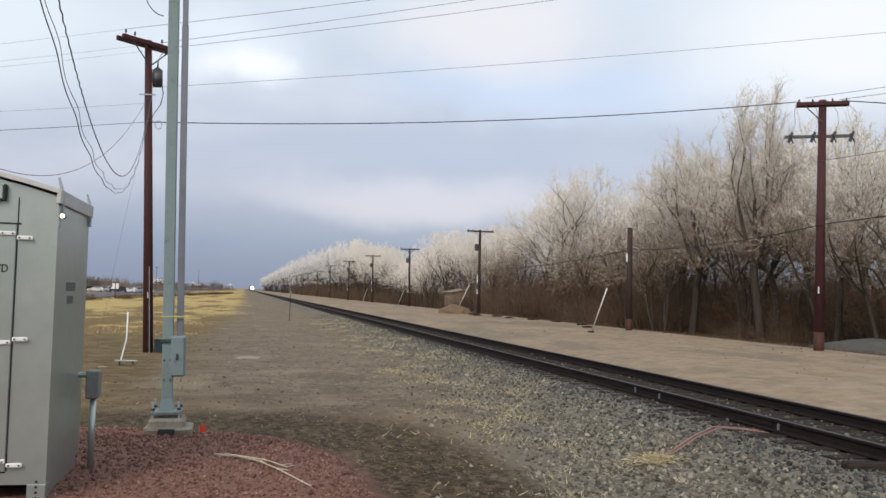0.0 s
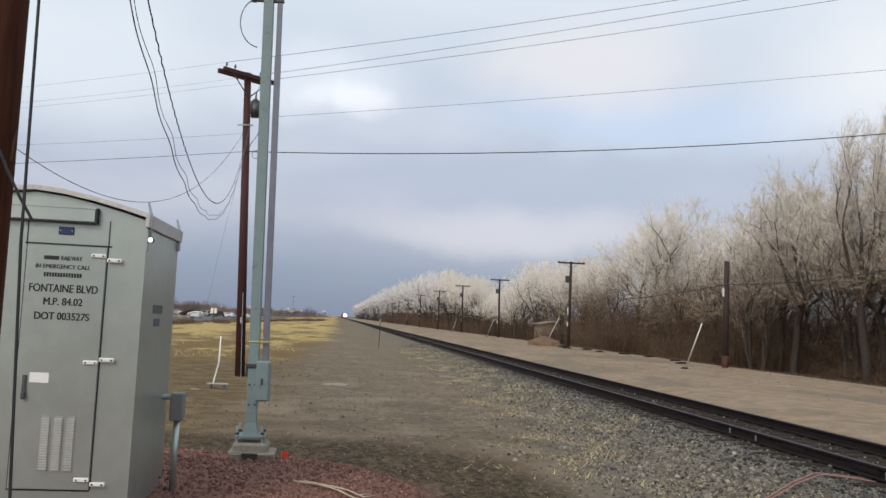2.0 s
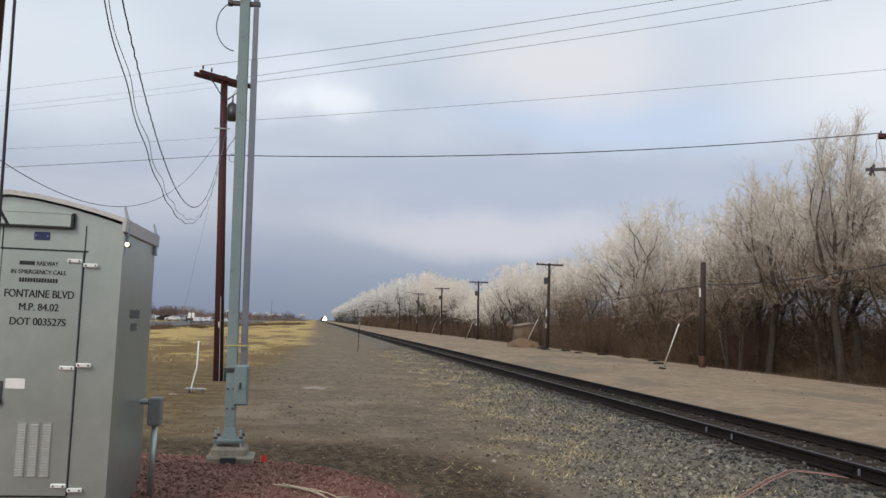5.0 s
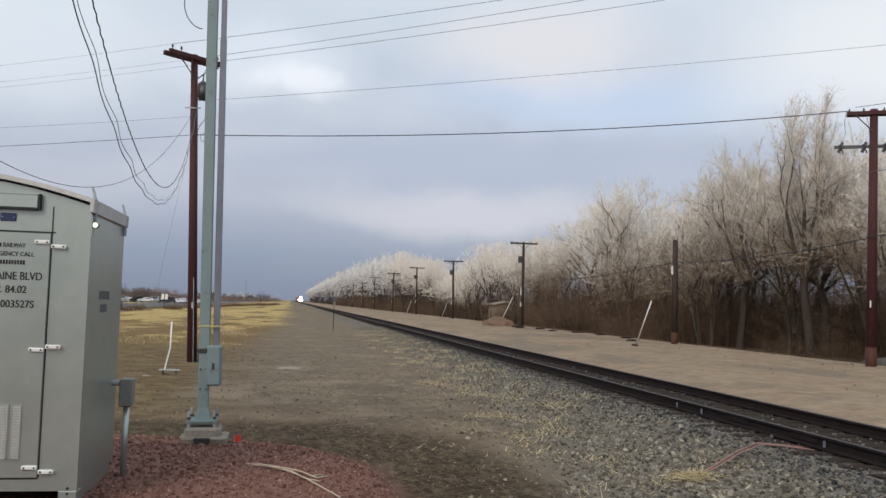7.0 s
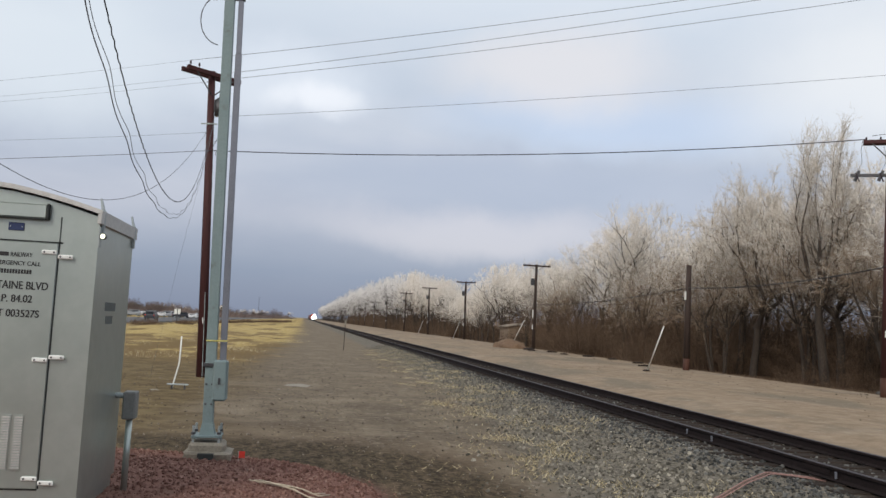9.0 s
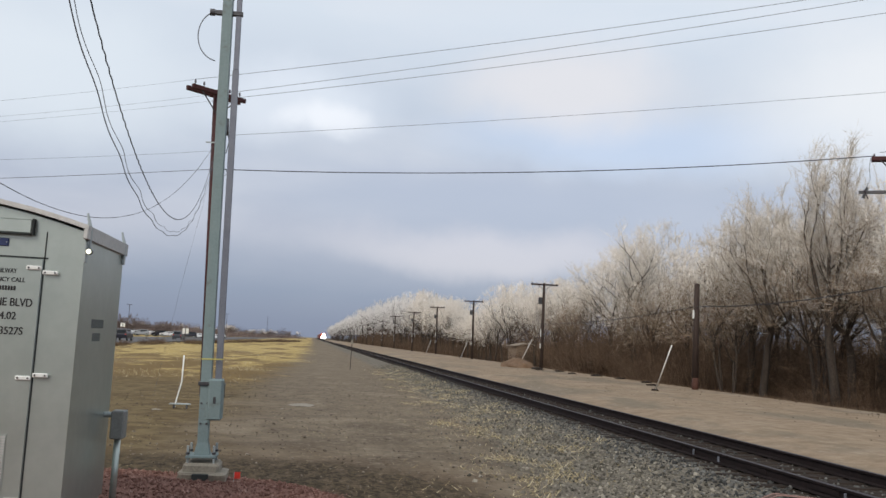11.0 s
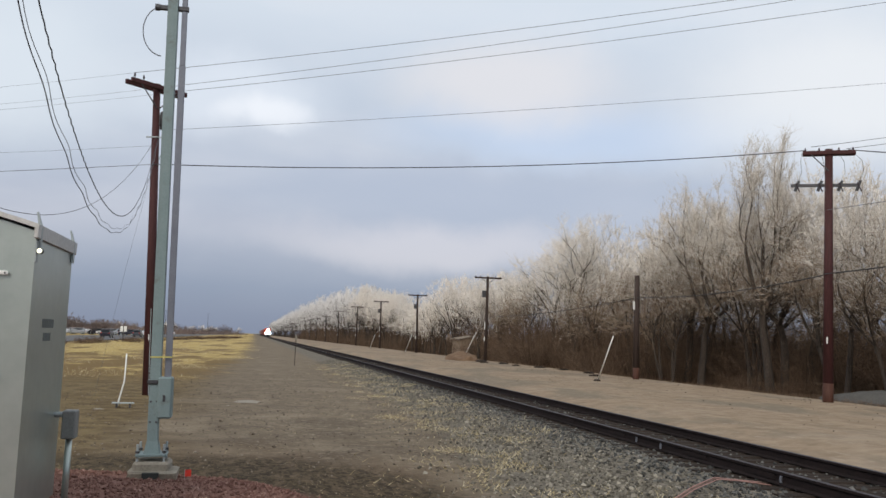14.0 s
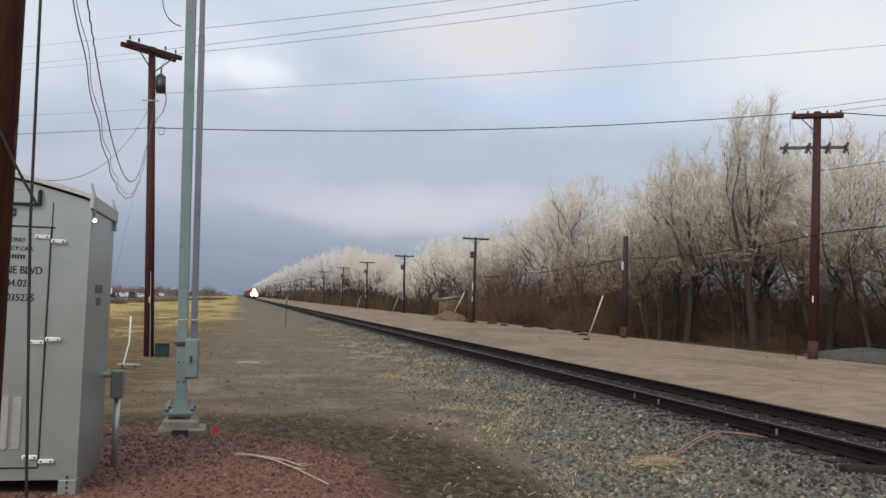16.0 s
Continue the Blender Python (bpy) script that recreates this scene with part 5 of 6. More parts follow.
# ---- overhead wires ----
def twisted(pts, r, turns):
    k = np.linspace(0, turns * 2 * np.pi, len(pts))
    return pts + np.stack([np.cos(k) * r, np.zeros(len(pts)), np.sin(k) * r], -1)


def build_wires():
    line = "thin overhead power line between poles"
    for a, b, sag in (((-3.75, 27.75, 9.46), (15.6, 19.9, 11.80), 0.25), ((-2.75, 28.55, 9.36), (16.8, 20.0, 11.95), 0.25), ((-2.45, 28.8, 9.30), (17.6, 20.2, 11.72), 0.25)):
        a2, b2 = np.array(a), np.array(b)
        wire("power_line", sagging(a, b2 + (b2 - a2) * 0.35, sag, 50), 0.0075, M_WIRE, line, "power line")
        wire("power_line", sagging(a, a2 + np.array((-30.0, 9.0, -1.7)), 0.6, 40), 0.0035, M_WIRE, line, "power line")
    wire("power_line", sagging((-3.0, 28.2, 7.84), (20.9, 24.5, 10.75), 0.12, 50), 0.006, M_WIRE, line, "power line")
    wire("communication_cable", sagging((-3.05, 28.15, 6.76), (17.75, 25.8, 8.42), 0.30, 60), 0.015, M_CABLE, "dark communication cable strung across the track", "cable")
    wire("communication_cable", sagging((-3.05, 28.15, 6.76), (-24.0, 33.0, 5.5), 0.15, 40), 0.009, M_WIRE, "dark communication cable strung across the track", "cable")
    wire("communication_cable", sagging((18.9, 25.1, 8.40), (46.0, 22.0, 9.6), 0.4, 40), 0.018, M_CABLE, "dark communication cable strung across the track", "cable")
    for dz, dx in ((0.0, 0.5), (0.1, -0.4)):
        wire("power_line", sagging((18.3 + dx, 25.4 - dx * 0.6, 8.42 + dz), (38.0 + dx, 18.0, 12.5), 0.3, 30), 0.009, M_WIRE, line, "power line")
    # lower cable along the line poles
    for a, b in (((18.30, 40.0, 4.12), (18.2, 25.5, 4.26)), ((18.2, 25.5, 4.30), (19.5, 8.0, 5.4)), ((18.35, 40.0, 4.1), (18.35, 67.7, 3.7))):
        wire("communication_cable", sagging(a, b, 0.22, 30), 0.020, M_CABLE, "sagging black cable along the line poles", "cable")
    wire("communication_cable", sagging((18.25, 25.5, 6.4), (24.0, 10.0, 7.6), 0.2, 30), 0.010, M_WIRE, "thin service cable off the line pole", "cable")
    # slack service drops toward the brown pole side
    for A, sag, zb, r, tw in (((-1.35, 3.8, 5.17), 3.05, 7.55, 0.0055, 0.010), ((-1.33, 3.8, 5.22), 3.0, 7.55, 0.0035, 0.016)):
        pts = sagging(A, (-3.0, 28.2, zb), sag, 220)
        wire("service_drop", twisted(pts, tw, 16), r, M_CABLE if r > 0.006 else M_WIRE, "slack twisted service cable sagging to the pole", "cable")
    wire("service_drop", twisted(sagging((-1.2, 1.93, 6.5), (-3.0, 28.2, 7.74), 3.57, 240), 0.005, 110), 0.0065, M_CABLE, "slack twisted service cable sagging to the pole", "cable")
    wire("service_drop", sagging((-4.26, 3.47, 5.73), (-3.0, 28.2, 7.75), 3.21, 80), 0.0055, M_CABLE, "slack service cable sagging to the pole", "cable")
    wire("service_drop", sagging((-24.0, 30.0, 5.9), (-3.1, 28.2, 7.35), 0.3, 60), 0.004, M_WIRE, "thin service cable to the pole", "cable")
    wire("guy_wire", np.array([(-3.05, 28.2, 7.0), (-3.6, 27.6, 3.4), (-4.1, 27.0, on_ground(-4.1, 27.0) - 0.05)]), 0.003, M_WIRE, "thin guy wire from the pole to the ground", "guy wire")


build_wires()


# ---- small things on the ground ----
def build_small():
    p = tagged(empty("marker_pipe", pose(-2.93, 23.9, on_ground(-2.93, 23.9))), "bent white plastic marker pipe beside a low bench", "marker post")
    v, f = tube([(-0.10, 0, -0.05), (-0.075, 0, 0.10), (-0.01, 0, 0.42), (0.03, 0, 0.60), (0.04, 0, 0.68), (0.045, 0, 1.33)], 0.019, 8)
    put_mesh("pipe", v, f, M_WHITE, p, True)
    b = tagged(empty("low_bench", pose(-2.86, 23.7, on_ground(-2.86, 23.7))), "small low grey board on two short legs", "bench")
    part("board", box((-0.26, -0.07, 0.10), (0.26, 0.07, 0.13), 0.006), M_GALV, b)
    for s in (-0.15, 0.17):
        part("leg", box((s - 0.02, -0.05, -0.03), (s + 0.02, 0.05, 0.10)), M_STEEL, b)
    # leaning white poles beyond the track
    for x, y, dx, dy, h in ((15.4, 37.5, 0.0, -1.7, 2.0), (17.4, 71.5, 0.6, -2.0, 2.3), (17.6, 101.0, 0.4, -2.0, 2.0), (17.6, 132.0, 0.4, -2.0, 2.0)):
        g = on_ground(x, y)
        s = tagged(empty("guy_marker", pose(x, y, g)), "white plastic guy-wire guard leaning over the shoulder", "guy marker", "guy guards")
        part("guard", rod((0, 0, -0.05), (dx, dy, h), 0.028, sides=8), M_WHITE, s, smooth=True)
        part("anchor_clod", box((-0.14, -0.2, -0.1), (0.12, 0.2, 0.07), 0.06), M_TIE, s)
    # cut reeds lying on red gravel
    r = random.Random(3)
    for k in range(4):
        y0 = 9.55 - 0.05 * k + r.uniform(-0.05, 0.05)
        x0 = -0.25 + 0.05 * k
        pts = [(x0 + 0.14 * j + r.uniform(-0.015, 0.015), y0 - 0.10 * j * r.uniform(0.4, 1.2) - (0.05 * j * j * 0.4 if k > 2 else 0.0), on_ground(x0 + 0.14 * j, y0 - 0.08 * j) + 0.022 + 0.008 * k) for j in range(6)]
        wire("dead_reed", np.array(pts), 0.007, plain("bleached_reed", (0.50, 0.43, 0.33), 0.8) if k == 0 else bpy.data.materials["bleached_reed"], "bleached dead reed lying on the red gravel", "reed")
    # bundle of rope and wires by the rail
    for k, (mt, nm) in enumerate(((plain("pinkish_wire", (0.36, 0.20, 0.17), 0.6), "pinkish"), (plain("brown_wire", (0.16, 0.09, 0.07), 0.7), "brown"), (bpy.data.materials["pinkish_wire"], "pinkish"))):
        pts = [(4.55 + 0.02 * k, 9.85, 0), (5.0, 10.05 + 0.04 * k, 0.03), (5.5, 10.42 + 0.05 * k, 0.10), (6.05, 10.85 + 0.06 * k, 0.12), (6.5, 11.05 + 0.05 * k, 0.06), (6.95, 11.10 + 0.12 * k, 0.0)]
        pts = np.array([(a, b, on_ground(a, b) + 0.03 + c) for a, b, c in pts])
        s = np.linspace(0, 5, 30)
        pts = np.stack([np.interp(s, range(6), pts[:, i]) for i in range(3)], -1)
        wire("cut_wire", pts, 0.0075, mt, nm + " insulated wire running from the ballast to the rail", "wire")
    rng = np.random.default_rng(12)
    n = 220
    a = rng.normal(0, 0.10, (n, 2))
    c = np.stack([4.62 + a[:, 0] * 1.3, 9.85 + a[:, 1], gz(4.62 + a[:, 0] * 1.3, 9.85 + a[:, 1]) + 0.03 + 0.05 * rng.random(n)], -1)
    d = np.stack([rng.normal(0, 1, n), rng.normal(0, 0.7, n), rng.normal(0.1, 0.25, n)], -1)
    d /= np.linalg.norm(d, axis=1)[:, None]
    spikes("frayed_straw", c - d * 0.1, c + d * 0.14, np.full(n, 0.004), M_STRAW, "frayed tuft of straw-coloured fibre on the ballast", "straw tuft")
    t = tagged(empty("loose_tie", pose(7.0, 8.75, on_ground(6.6, 8.75) + 0.06, 0, 0, -12)), "old dark tie lying beside the rail", "railway tie")
    part("timber", box((-0.62, -0.10, -0.12), (0.15, 0.10, 0.02), 0.02), M_TIE, t)
    # flat dark bits on the shoulder, pale puddle-dry patch stones
    for x, y, s in ((13.3, 15.6, 0.17), (17.4, 65.5, 0.32), (17.0, 63.0, 0.24), (17.9, 61.0, 0.24), (17.6, 57.0, 0.2), (18.3, 54.0, 0.25), (18.6, 50.5, 0.2), (18.4, 46.0, 0.22), (17.3, 42.5, 0.2)):
        bm = bmesh.new()
        bmesh.ops.create_icosphere(bm, subdivisions=2, radius=1)
        rr = random.Random(int(x * 10))
        for v in bm.verts:
            v.co *= 1 + rr.uniform(-0.22, 0.22)
            v.co.x *= s * 1.5
            v.co.y *= s
            v.co.z *= s * 0.35
        c = tagged(part("clod", bm, M_TIE), "dark clod of timber and soil on the sandy shoulder", "clod")
        c.matrix_basis = pose(x, y, on_ground(x, y) + s * 0.1)
    # heap of earth by the telegraph pole
    bm = bmesh.new()
    bmesh.ops.create_icosphere(bm, subdivisions=4, radius=1)
    for v in bm.verts:
        n = noise.noise(v.co * 2.3) * 0.22 + noise.noise(v.co * 7) * 0.06
        v.co *= 1 + n
        v.co.x *= 1.3
        v.co.y *= 2.6
        v.co.z *= 0.85
    heap = tagged(part("earth_heap", bm, surface("red_brown_earth", (0.10, 0.06, 0.035), (0.19, 0.125, 0.08), 1.5, 14.0, 0.95, 0, 0.6, 0.04), None, "", True), "heap of reddish brown earth on the shoulder", "earth heap")
    heap.matrix_basis = pose(16.9, 69.5, on_ground(16.9, 69.5) - 0.2)
    bm = bmesh.new()
    bmesh.ops.create_icosphere(bm, subdivisions=4, radius=1)
    for v in bm.verts:
        v.co *= 1 + noise.noise(v.co * 3.0) * 0.12
        v.co.x *= 1.6
        v.co.y *= 3.2
        v.co.z *= 0.75
    hp = tagged(part("gravel_heap", bm, surface("grey_gravel", (0.055, 0.052, 0.047), (0.11, 0.105, 0.096), 2, 30, 0.95, 0, 0.6, 0.03), None, "", True), "low grey gravel heap behind the line pole", "gravel heap")
    hp.matrix_basis = pose(21.2, 26.2, on_ground(21.2, 26.2) - 0.05)
    # shed glimpsed among the trees
    s = tagged(empty("shed", pose(24.3, 97.0, on_ground(24.3, 97.0))), "pale weathered shed among the bare trees", "shed")
    part("wall", box((-1.5, -2, -0.2), (1.5, 2, 2.2), 0.02), surface("weathered_boards", (0.16, 0.115, 0.08), (0.25, 0.19, 0.14), 1.5, 18.0, 0.9, 0, 0.3, 0.02), s)
    rf = bmesh.new()
    for sx in (-1, 1):
        box((-0.95, -2.2, -0.04), (0.95, 2.2, 0.04), 0, rf, pose(sx * 0.82, 0, 2.36, 0, sx * 12, 0))
    part("roof", rf, surface("weathered_shed_roof", (0.20, 0.165, 0.13), (0.33, 0.285, 0.235), 1.5, 14.0, 0.95, 0, 0.3, 0.02), s)
    part("doorway", box((-0.5, -2.03, 0), (0.6, -1.98, 1.5)), M_GAP, s)
    # slim mile marker beside the track
    m = tagged(empty("track_marker", pose(2.9, 57.5, on_ground(2.9, 57.5))), "slim weathered lineside marker post", "marker post")
    part("post", rod((0, 0, -0.1), (0.02, 0, 1.95), 0.022, sides=6), M_WOOD_FAR, m)
    part("plate", box((-0.04, -0.035, 1.65), (0.08, -0.028, 1.95), 0.003), M_CONC, m)
    # pale flat stones on the dirt
    for x, y, w, d in ((0.15, 26.4, 0.38, 0.55), (-0.35, 24.8, 0.06, 0.06), (-3.35, 23.2, 0.12, 0.10)):
        bm = bmesh.new()
        bmesh.ops.create_icosphere(bm, subdivisions=2, radius=1)
        rr = random.Random(int(y * 7))
        for v in bm.verts:
            v.co *= 1 + rr.uniform(-0.2, 0.2)
            v.co.x *= w
            v.co.y *= d
            v.co.z *= min(0.022, w * 0.6)
        c = tagged(part("pale_stone", bm, M_CONC), "flat pale stone lying on the dirt", "stone")
        c.matrix_basis = pose(x, y, on_ground(x, y))


build_small()


# ---- far left: road, traffic, town edge ----
ROAD_X = -27.0


def build_road():
    n = 60
    ys = np.linspace(30, 1800, n)
    v, f = [], []
    for i, y in enumerate(ys):
        for x in (ROAD_X - 11, ROAD_X + 4):
            v.append((x, y, max(on_ground(x, y), -0.22) + 0.06))
            v.append((x, y, -0.5))
    for i in range(n - 1):
        a = i * 4
        f += [(a, a + 2, a + 6, a + 4), (a + 2, a + 3, a + 7, a + 6), (a + 1, a, a + 4, a + 5)]
    tagged(put_mesh("road", v, f, M_ASPHALT), "grey asphalt road running beside the field", "road", kind="structure")


build_road()


def vehicle(name, label, paint, m, suv=True):
    car = tagged(empty(name, m), label, "car", "road traffic")
    hgt = 1.75 if suv else 1.42
    prof = [(-2.25, 0.35), (-2.28, 0.85), (-2.15, 1.0), (-1.95, hgt - 0.08), (-1.7, hgt), (0.35, hgt), (0.6, hgt - 0.06), (1.25, 1.02), (2.15, 0.92), (2.3, 0.7), (2.3, 0.35)]
    bm = bmesh.new()
    a = [bm.verts.new((-0.9 if z < 1.1 else -0.74, y, z)) for y, z in prof]
    b = [bm.verts.new((0.9 if z < 1.1 else 0.74, y, z)) for y, z in prof]
    bm.faces.new(a)
    bm.faces.new(b[::-1])
    for i in range(len(prof)):
        bm.faces.new((a[i], b[i], b[(i + 1) % len(prof)], a[(i + 1) % len(prof)]))
    part("body", bm, paint, car)
    for s in (-1, 1):
        part("side_window", box((s * 0.78 - 0.04, -1.7, 1.05), (s * 0.78 + 0.04, 0.7, hgt - 0.14), 0.02), M_GLASS, car)
        part("tail_lamp", box((s * 0.72 - 0.1, -2.31, 0.85), (s * 0.72 + 0.1, -2.25, 1.0)), M_RED, car)
        part("headlamp", box((s * 0.65 - 0.14, 2.26, 0.65), (s * 0.65 + 0.14, 2.33, 0.80)), M_WHITE, car)
        for y in (-1.4, 1.45):
            w = part("wheel", rod((s * 0.72, y, 0.34), (s * 0.92, y, 0.34), 0.34, sides=14), M_TYRE, car)
            part("rim", rod((s * 0.91, y, 0.34), (s * 0.935, y, 0.34), 0.20, sides=10), M_GALV, w)
    part("rear_window", box((-0.62, -2.16, 1.08), (0.62, -2.0, hgt - 0.2), 0.02), M_GLASS, car)
    part("windscreen", box((-0.66, 0.75, 1.08), (0.66, 0.98, hgt - 0.22), 0.02), M_GLASS, car)
    return car


PAINT_DARK = plain("dark_car_paint", (0.018, 0.018, 0.028), 0.35)
PAINT_WHITE = plain("white_car_paint", (0.62, 0.64, 0.66), 0.35)
PAINT_SILVER = plain("silver_car_paint", (0.30, 0.32, 0.35), 0.35, 0.3)
ROAD_Z = -0.16
SUV = vehicle("suv", "dark sport utility vehicle driving along the road", PAINT_DARK, pose(ROAD_X, 141, ROAD_Z))
SEDAN = vehicle("suv", "dark grey car driving along the road", plain("grey_car_paint", (0.05, 0.055, 0.065), 0.35), pose(ROAD_X, 150, ROAD_Z))
WHITECAR = vehicle("car", "white car driving along the road", PAINT_WHITE, pose(ROAD_X, 150, ROAD_Z), False)


def build_town():
    rng = random.Random(31)
    first = {}
    for i in range(20):
        y = 205 + i * 9.5 + rng.uniform(-3, 3)
        x = -44 - rng.uniform(0, 16) - i * 0.9
        paint = rng.choice((PAINT_WHITE, PAINT_WHITE, PAINT_SILVER, PAINT_DARK))
        m = pose(x, y, on_ground(x, y), 0, 0, rng.uniform(40, 130))
        key = paint.name
        if key in first:
            copy_thing(first[key], m)
        else:
            c = vehicle("parked_car", "parked car on a lot beyond the road", paint, m, rng.random() < 0.5)
            tagged(c, group="parked cars")
            first[key] = c
    for i in range(11):
        y = 262 + rng.uniform(-6, 14)
        x = -y * (0.192 - 0.0085 * i) + rng.uniform(-0.5, 0.5)
        paint = (PAINT_WHITE, PAINT_SILVER, PAINT_WHITE, PAINT_DARK)[i % 4]
        m = pose(x, y, on_ground(x, y), 0, 0, rng.uniform(60, 120))
        if paint.name in first:
            copy_thing(first[paint.name], m)
    wall_mats = (plain("tan_siding", (0.38, 0.32, 0.25), 0.8), plain("pale_siding", (0.55, 0.54, 0.52), 0.8), plain("brown_siding", (0.19, 0.12, 0.09), 0.8))
    roof_mat = plain("dark_shingle", (0.09, 0.08, 0.08), 0.9)
    for i in range(6):
        y = 330 + i * 75 + rng.uniform(-8, 8)
        x = -90 - rng.uniform(0, 40) + i * 4.0
        w, d, h = rng.uniform(4, 7), rng.uniform(4, 6), rng.uniform(2.6, 3.4)
        hs = tagged(empty("house", pose(x, y, on_ground(x, y), 0, 0, rng.uniform(-20, 20))), "low distant house at the edge of town", "house", "distant houses")
        part("wall", box((-w, -d, -0.3), (w, d, h)), rng.choice(wall_mats), hs)
        bm = bmesh.new()
        vs = [bm.verts.new(q) for q in ((-w - 0.4, -d - 0.4, h), (w + 0.4, -d - 0.4, h), (w + 0.4, d + 0.4, h), (-w - 0.4, d + 0.4, h), (-w - 0.4, 0, h + 1.8), (w + 0.4, 0, h + 1.8))]
        for q in ((0, 1, 5, 4), (2, 3, 4, 5), (0, 4, 3), (1, 2, 5), (3, 2, 1, 0)):
            bm.faces.new([vs[k] for k in q])
        part("roof", bm, roof_mat, hs)
        for k in (-0.5, 0.1, 0.6):
            part("window", box((k * w - 0.6, -d - 0.04, 1.0), (k * w + 0.6, -d + 0.02, 2.1)), M_GLASS, hs)
    # sign masts and street lamps beyond the road
    for x, y, h, kind in ((-58, 290, 9.5, "lamp"), (-62, 286, 8.0, "sign"), (-43, 210, 3.0, "sign"), (-20.5, 150, 2.4, "sign"), (-36, 380, 10, "lamp"), (-30, 600, 14, "lamp")):
        p = tagged(empty("street_sign" if kind == "sign" else "light_mast", pose(x, y, on_ground(x, y))), "tall distant mast beyond the road" if kind != "sign" else "roadside sign on a post", "mast" if kind != "sign" else "sign")
        part("post", rod((0, 0, -0.2), (0, 0, h), 0.12, 0.08, 8), M_STEEL, p)
        if kind == "sign":
            part("panel", box((-0.5, -0.05, h - 0.9), (0.5, 0.05, h), 0.02), M_WHITE, p)
        else:
            part("lamp_head", box((-0.8, -0.12, h - 0.15), (0.8, 0.12, h), 0.03), M_STEEL, p)
    # leafless scrub and trees along the town edge
    protos = []
    for k in range(2):
        segs = grow(300 + k, 6.5, 2.4, 2, 3, 0.22)
        t = tree_from(segs, 6.5, 60 + k, 1.25 if k == 0 else 0.6, 160, 420, 0.08, 0.06, bare=M_FARTWIG)
        protos.append(t)
    used = set()
    for i in range(135):
        f = rng.random()
        y = 240 + 800 * f ** 2.0
        x = -50 - 62 * rng.random() + 40 * f + (0 if rng.random() < 0.7 else -60 * rng.random())
        k = 1 if f > 0.55 and rng.random() < 0.5 else 0
        m = pose(x, y, on_ground(x, y), 0, 0, rng.uniform(0, 360))
        if k not in used:
            used.add(k)
            ob = protos[k]
            ob.matrix_basis = m
        else:
            ob = copy_thing(protos[k], m)
        s = rng.uniform(0.6, 1.15) * (1 if y < 500 else 1.2)
        ob.scale = (s * 1.25, s * 1.25, s)
        tagged(ob, "distant leafless tree at the edge of town", "tree", "trees at the edge of town")
    # low reddish scrub at the field's far side
    sh = [brush_from(80 + k, 1.1, 50, 2.2, 5, 2.0) for k in range(2)]
    for i in range(34):
        y = 95 + i * 7 + rng.uniform(-3, 3)
        x = -20 - rng.uniform(0, 3) + i * 0.45
        m = pose(x, y, on_ground(x, y), 0, 0, rng.uniform(0, 360))
        if i < 2:
            ob = sh[i]
            ob.matrix_basis = m
        else:
            ob = copy_thing(sh[i % 2], m)
        s = rng.uniform(0.5, 1.0)
        ob.scale = (s * 1.4, s * 1.4, s)
        tagged(ob, "low reddish brown scrub at the field's edge", "shrub", "scrub at the field's edge")


build_town()


def build_far_woods():
    """The unbroken band of bare woods and scrub behind the road and the lots."""
    rng = np.random.default_rng(44)
    n = 12000
    y = 290 + 700 * rng.random(n) ** 1.5
    x = -46 - 95 * rng.random(n) + (y - 280) * 0.060
    lump = 0.6 + 0.25 * np.sin(x * 0.21 + np.sin(y * 0.05)) + 0.25 * np.sin(x * 0.07 + y * 0.031)
    base = np.stack([x, y, gz(x, y) - 0.1], -1)
    h = (2.0 + 4.2 * lump) * rng.uniform(0.35, 1.0, n)
    top = base + np.stack([rng.normal(0, 0.7, n), rng.normal(0, 0.5, n), h], -1)
    spikes("far_woods", base, top, rng.uniform(0.05, 0.13, n), M_FARTWIG, "far band of leafless dark woods beyond the road", "woods")

    n = 15000
    y = 12 + 620 * rng.random(n) ** 1.5
    x = 36 + 34 * rng.random(n)
    lump = 0.6 + 0.25 * np.sin(y * 0.31 + np.sin(x * 0.2)) + 0.25 * np.sin(y * 0.11 + x * 0.05)
    base = np.stack([x, y, gz(x, y) - 0.1], -1)
    h = (2.4 + 4.8 * lump) * rng.uniform(0.3, 1.0, n)
    top = base + np.stack([rng.normal(0, 0.6, n), rng.normal(0, 0.7, n), h], -1)
    spikes("back_woods", base, top, rng.uniform(0.04, 0.10, n), M_TWIG, "bare grey-brown woods behind the lineside trees", "woods")


build_far_woods()


def build_distance():
    """A low far rise of land that closes the horizon."""
    rng = np.random.default_rng(17)
    a = np.linspace(0, 2 * np.pi, 241)
    h = 6 + 5 * np.sin(a * 7 + 1) + 3 * np.sin(a * 23) + rng.normal(0, 0.8, 241)
    h[-1] = h[0]
    v, f = [], []
    for i in range(241):
        c, s = math.cos(a[i]), math.sin(a[i])
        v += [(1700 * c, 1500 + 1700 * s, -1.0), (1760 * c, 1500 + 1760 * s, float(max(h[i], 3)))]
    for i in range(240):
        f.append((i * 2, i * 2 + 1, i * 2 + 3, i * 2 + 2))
    # the bluish grey is distance haze painted into the land's colour
    tagged(put_mesh("backdrop", v, f, surface("far_hazy_land", (0.17, 0.19, 0.23), (0.22, 0.235, 0.27), 0.01, 0.1, 0.95, 0, 0, 0.01)), "far rise of land along the horizon, haze painted into its colour", "backdrop", kind="structure")


build_distance()


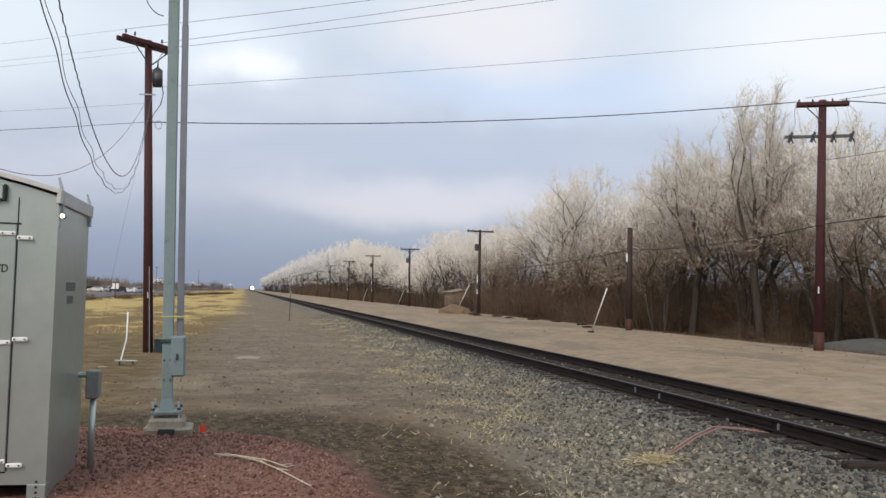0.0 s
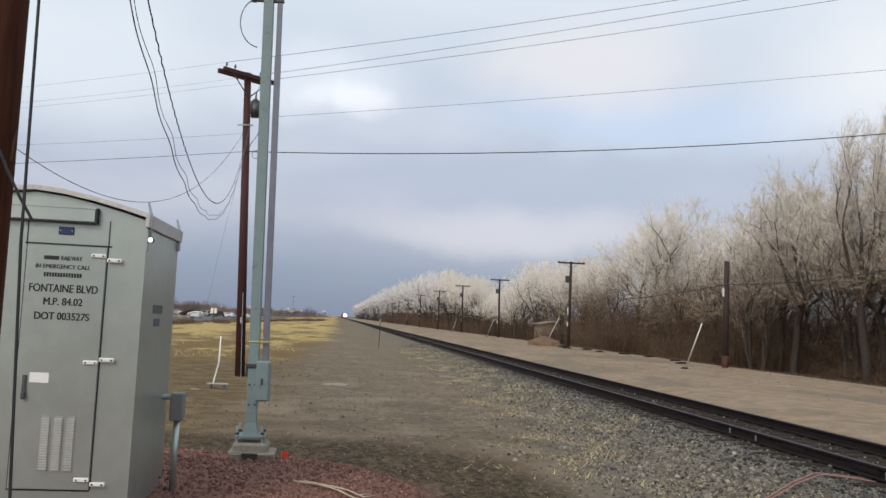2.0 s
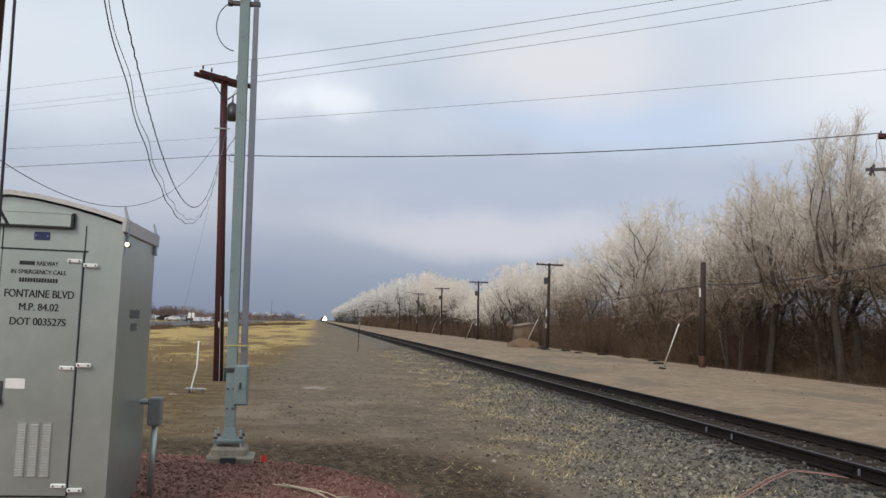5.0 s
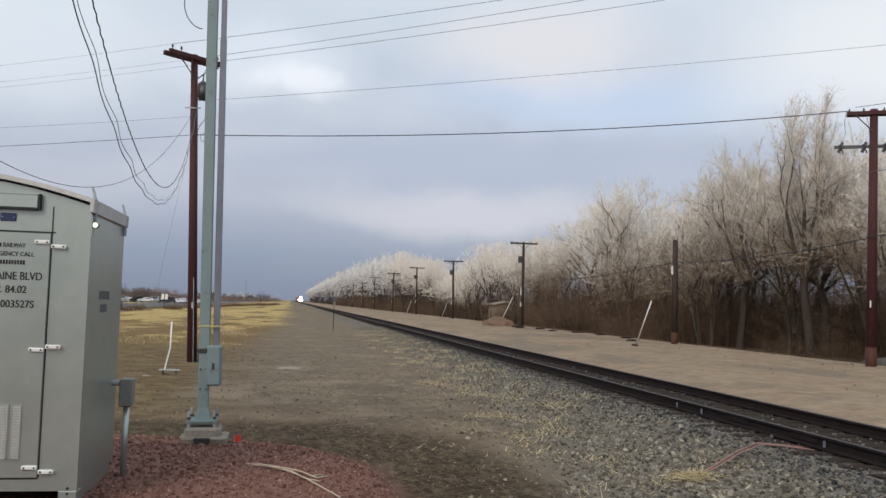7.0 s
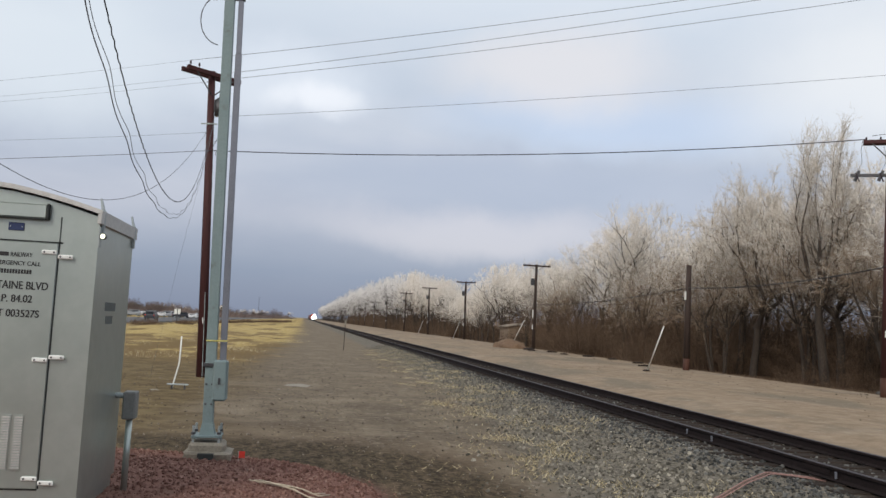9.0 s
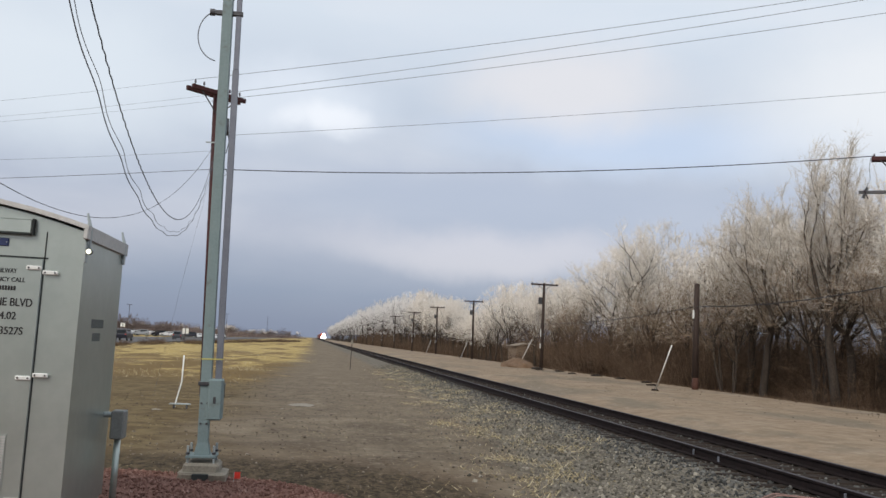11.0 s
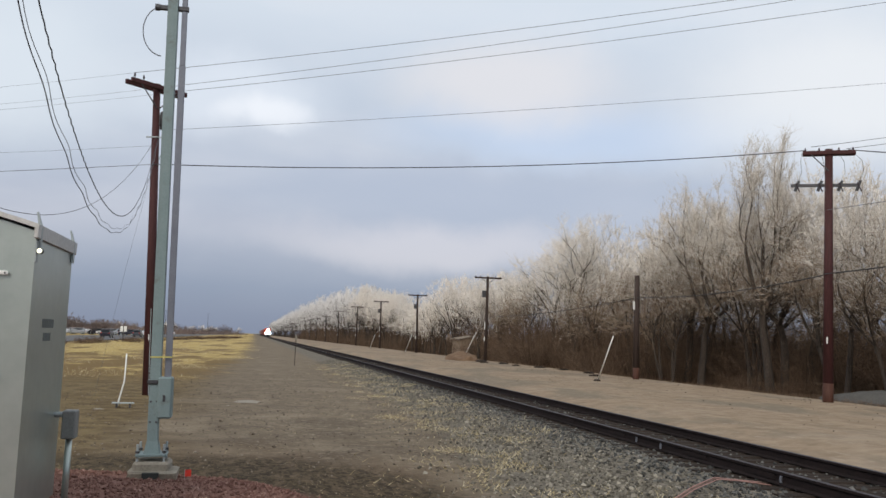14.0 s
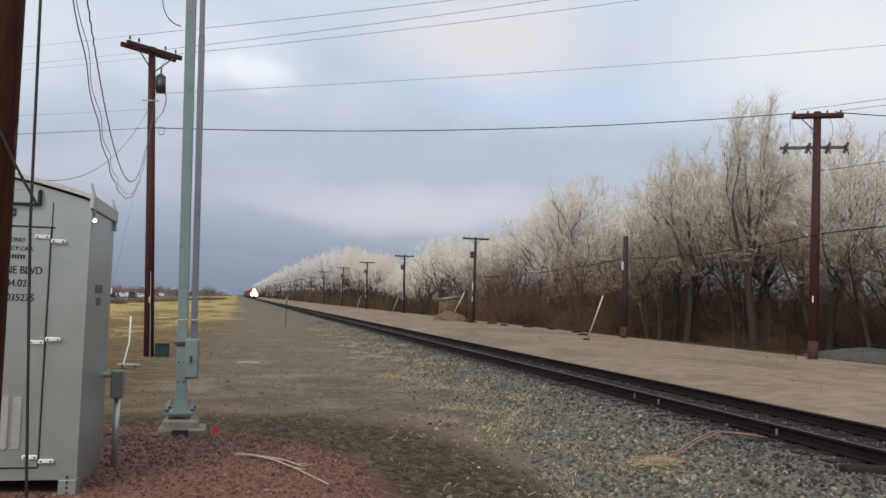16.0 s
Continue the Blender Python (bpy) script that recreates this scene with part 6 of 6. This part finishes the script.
# ---- train ----
M_LOCO = surface("orange_red_loco_paint", (0.50, 0.050, 0.018), (0.60, 0.075, 0.022), 0.6, 8.0, 0.45, 0, 0.05, 0.01)
M_LOCODARK = plain("loco_dark_underframe", (0.025, 0.024, 0.026), 0.7)
HEADLIGHT = glow("headlight_glow", (1.0, 0.99, 0.95), 60.0)
MIDTRACK = (NEAR_RAIL + FAR_RAIL) / 2


def bogie(parent, y, axles=3):
    bg = part("bogie", box((-1.1, y - 2.0, 0.45), (1.1, y + 2.0, 0.95), 0.05), M_LOCODARK, parent)
    for k in range(axles):
        yy = y + (k - (axles - 1) / 2) * 1.6
        for s in (-1, 1):
            part("wheel", rod((s * 0.70, yy, 0.5), (s * 0.82, yy, 0.5), 0.5, sides=14), M_STEEL, bg)


def locomotive(lit):
    lo = tagged(empty("locomotive"), "orange-red freight locomotive" + (" with bright headlight and ditch lights" if lit else " behind the leading engine"), "locomotive", "train")
    part("underframe", box((-1.5, -10.6, 0.95), (1.5, 10.6, 1.45), 0.05), M_LOCODARK, lo)
    part("engine_hood", box((-0.95, -6.0, 1.45), (0.95, 10.3, 4.35), 0.18), M_LOCO, lo)
    cab = part("cab", box((-1.55, -8.6, 1.45), (1.55, -6.0, 4.55), 0.15), M_LOCO, lo)
    part("nose", box((-1.25, -10.2, 1.45), (1.25, -8.55, 3.25), 0.25), M_LOCO, lo)
    for s in (-1, 1):
        part("windscreen", box((s * 0.72 - 0.42, -8.64, 3.40), (s * 0.72 + 0.42, -8.58, 4.10), 0.03), M_GLASS, cab)
        part("side_window", box((s * 1.56 - 0.02, -7.9, 3.3), (s * 1.56 + 0.02, -6.7, 4.05), 0.01), M_GLASS, cab)
        part("step", box((s * 1.3 - 0.2, -10.55, 0.35), (s * 1.3 + 0.2, -9.9, 0.95)), M_LOCODARK, lo)
    part("plow", box((-1.45, -10.75, 0.15), (1.45, -10.5, 0.95), 0.06), M_LOCODARK, lo)
    part("radiator", box((-1.45, 7.0, 3.4), (1.45, 10.0, 4.6), 0.1), M_LOCO, lo)
    part("fuel_tank", box((-1.3, -3.0, 0.35), (1.3, 3.0, 0.95), 0.1), M_LOCODARK, lo)
    bogie(lo, -7.0)
    bogie(lo, 7.0)
    if lit:
        # glowing discs much wider than the lenses: the lamps' glare is modelled as shape
        part("headlight", rod((0, -8.62, 3.55), (0, -8.75, 3.55), 0.62, sides=20), HEADLIGHT, lo, "lit headlight, widened to the size of its glare")
        for s in (-1, 1):
            part("ditch_light", rod((s * 0.85, -10.62, 2.05), (s * 0.85, -10.85, 2.05), 0.68, sides=20), HEADLIGHT, lo, "lit ditch light, widened to the size of its glare")
    return lo


def freight_car(paint, label):
    c = tagged(empty("freight_car"), label, "freight car", "train")
    part("body", box((-1.5, -8.2, 1.1), (1.5, 8.2, 4.4), 0.08), paint, c)
    part("roof", box((-1.53, -8.3, 4.4), (1.53, 8.3, 4.52), 0.03), M_GALV, c)
    part("underframe", box((-1.3, -8.6, 0.8), (1.3, 8.6, 1.1), 0.02), M_LOCODARK, c)
    for s in (-1, 1):
        part("door", box((s * 1.5 - 0.05, -1.4, 1.2), (s * 1.5 + 0.05, 1.4, 4.2), 0.02), paint, c)
    bogie(c, -6.0, 2)
    bogie(c, 6.0, 2)
    return c


TRAIN = [(locomotive(True), 0.0)]
second = locomotive(False)
TRAIN += [(second, 22.0), (copy_thing(second, pose(0, 0, 0)), 44.0)]
CARS = (freight_car(plain("rusty_red_car_paint", (0.17, 0.032, 0.024), 0.7), "dull rusty red covered freight car"), freight_car(plain("pale_grey_car_paint", (0.45, 0.45, 0.46), 0.7), "pale grey covered freight car"), freight_car(plain("black_car_paint", (0.03, 0.03, 0.035), 0.7), "plain black bulk freight car"))
placed = set()
for i in range(24):
    kind = 0 if i < 12 else (1, 0, 2)[i % 3]
    TRAIN.append((copy_thing(CARS[kind], pose(0, 0, 0)) if kind in placed else CARS[kind], 65.0 + i * 17.8))
    placed.add(kind)


def motions():
    """The train comes on at a steady pace; three cars drive away along the road."""
    for ob, behind in TRAIN:
        walk(ob, [(t, pose(MIDTRACK, 930.0 - 31.2 * t + behind, RAIL_TOP)) for t in (0.0, 4.0, 8.0, 12.0, 16.0)])
    walk(SUV, [(t, pose(ROAD_X, 141.0 + 14.0 * (t - 11.5), ROAD_Z)) for t in (0.0, 4.0, 8.0, 12.0, 16.0)])
    walk(SEDAN, [(t, pose(ROAD_X, 153.5 + 11.2 * (t - 8.0), ROAD_Z)) for t in (0.0, 4.0, 8.0, 12.0, 16.0)])
    walk(WHITECAR, [(t, pose(ROAD_X - 3.6, 190.0 + 13.0 * (t - 1.5), ROAD_Z)) for t in (0.0, 4.0, 8.0, 12.0, 16.0)])


motions()
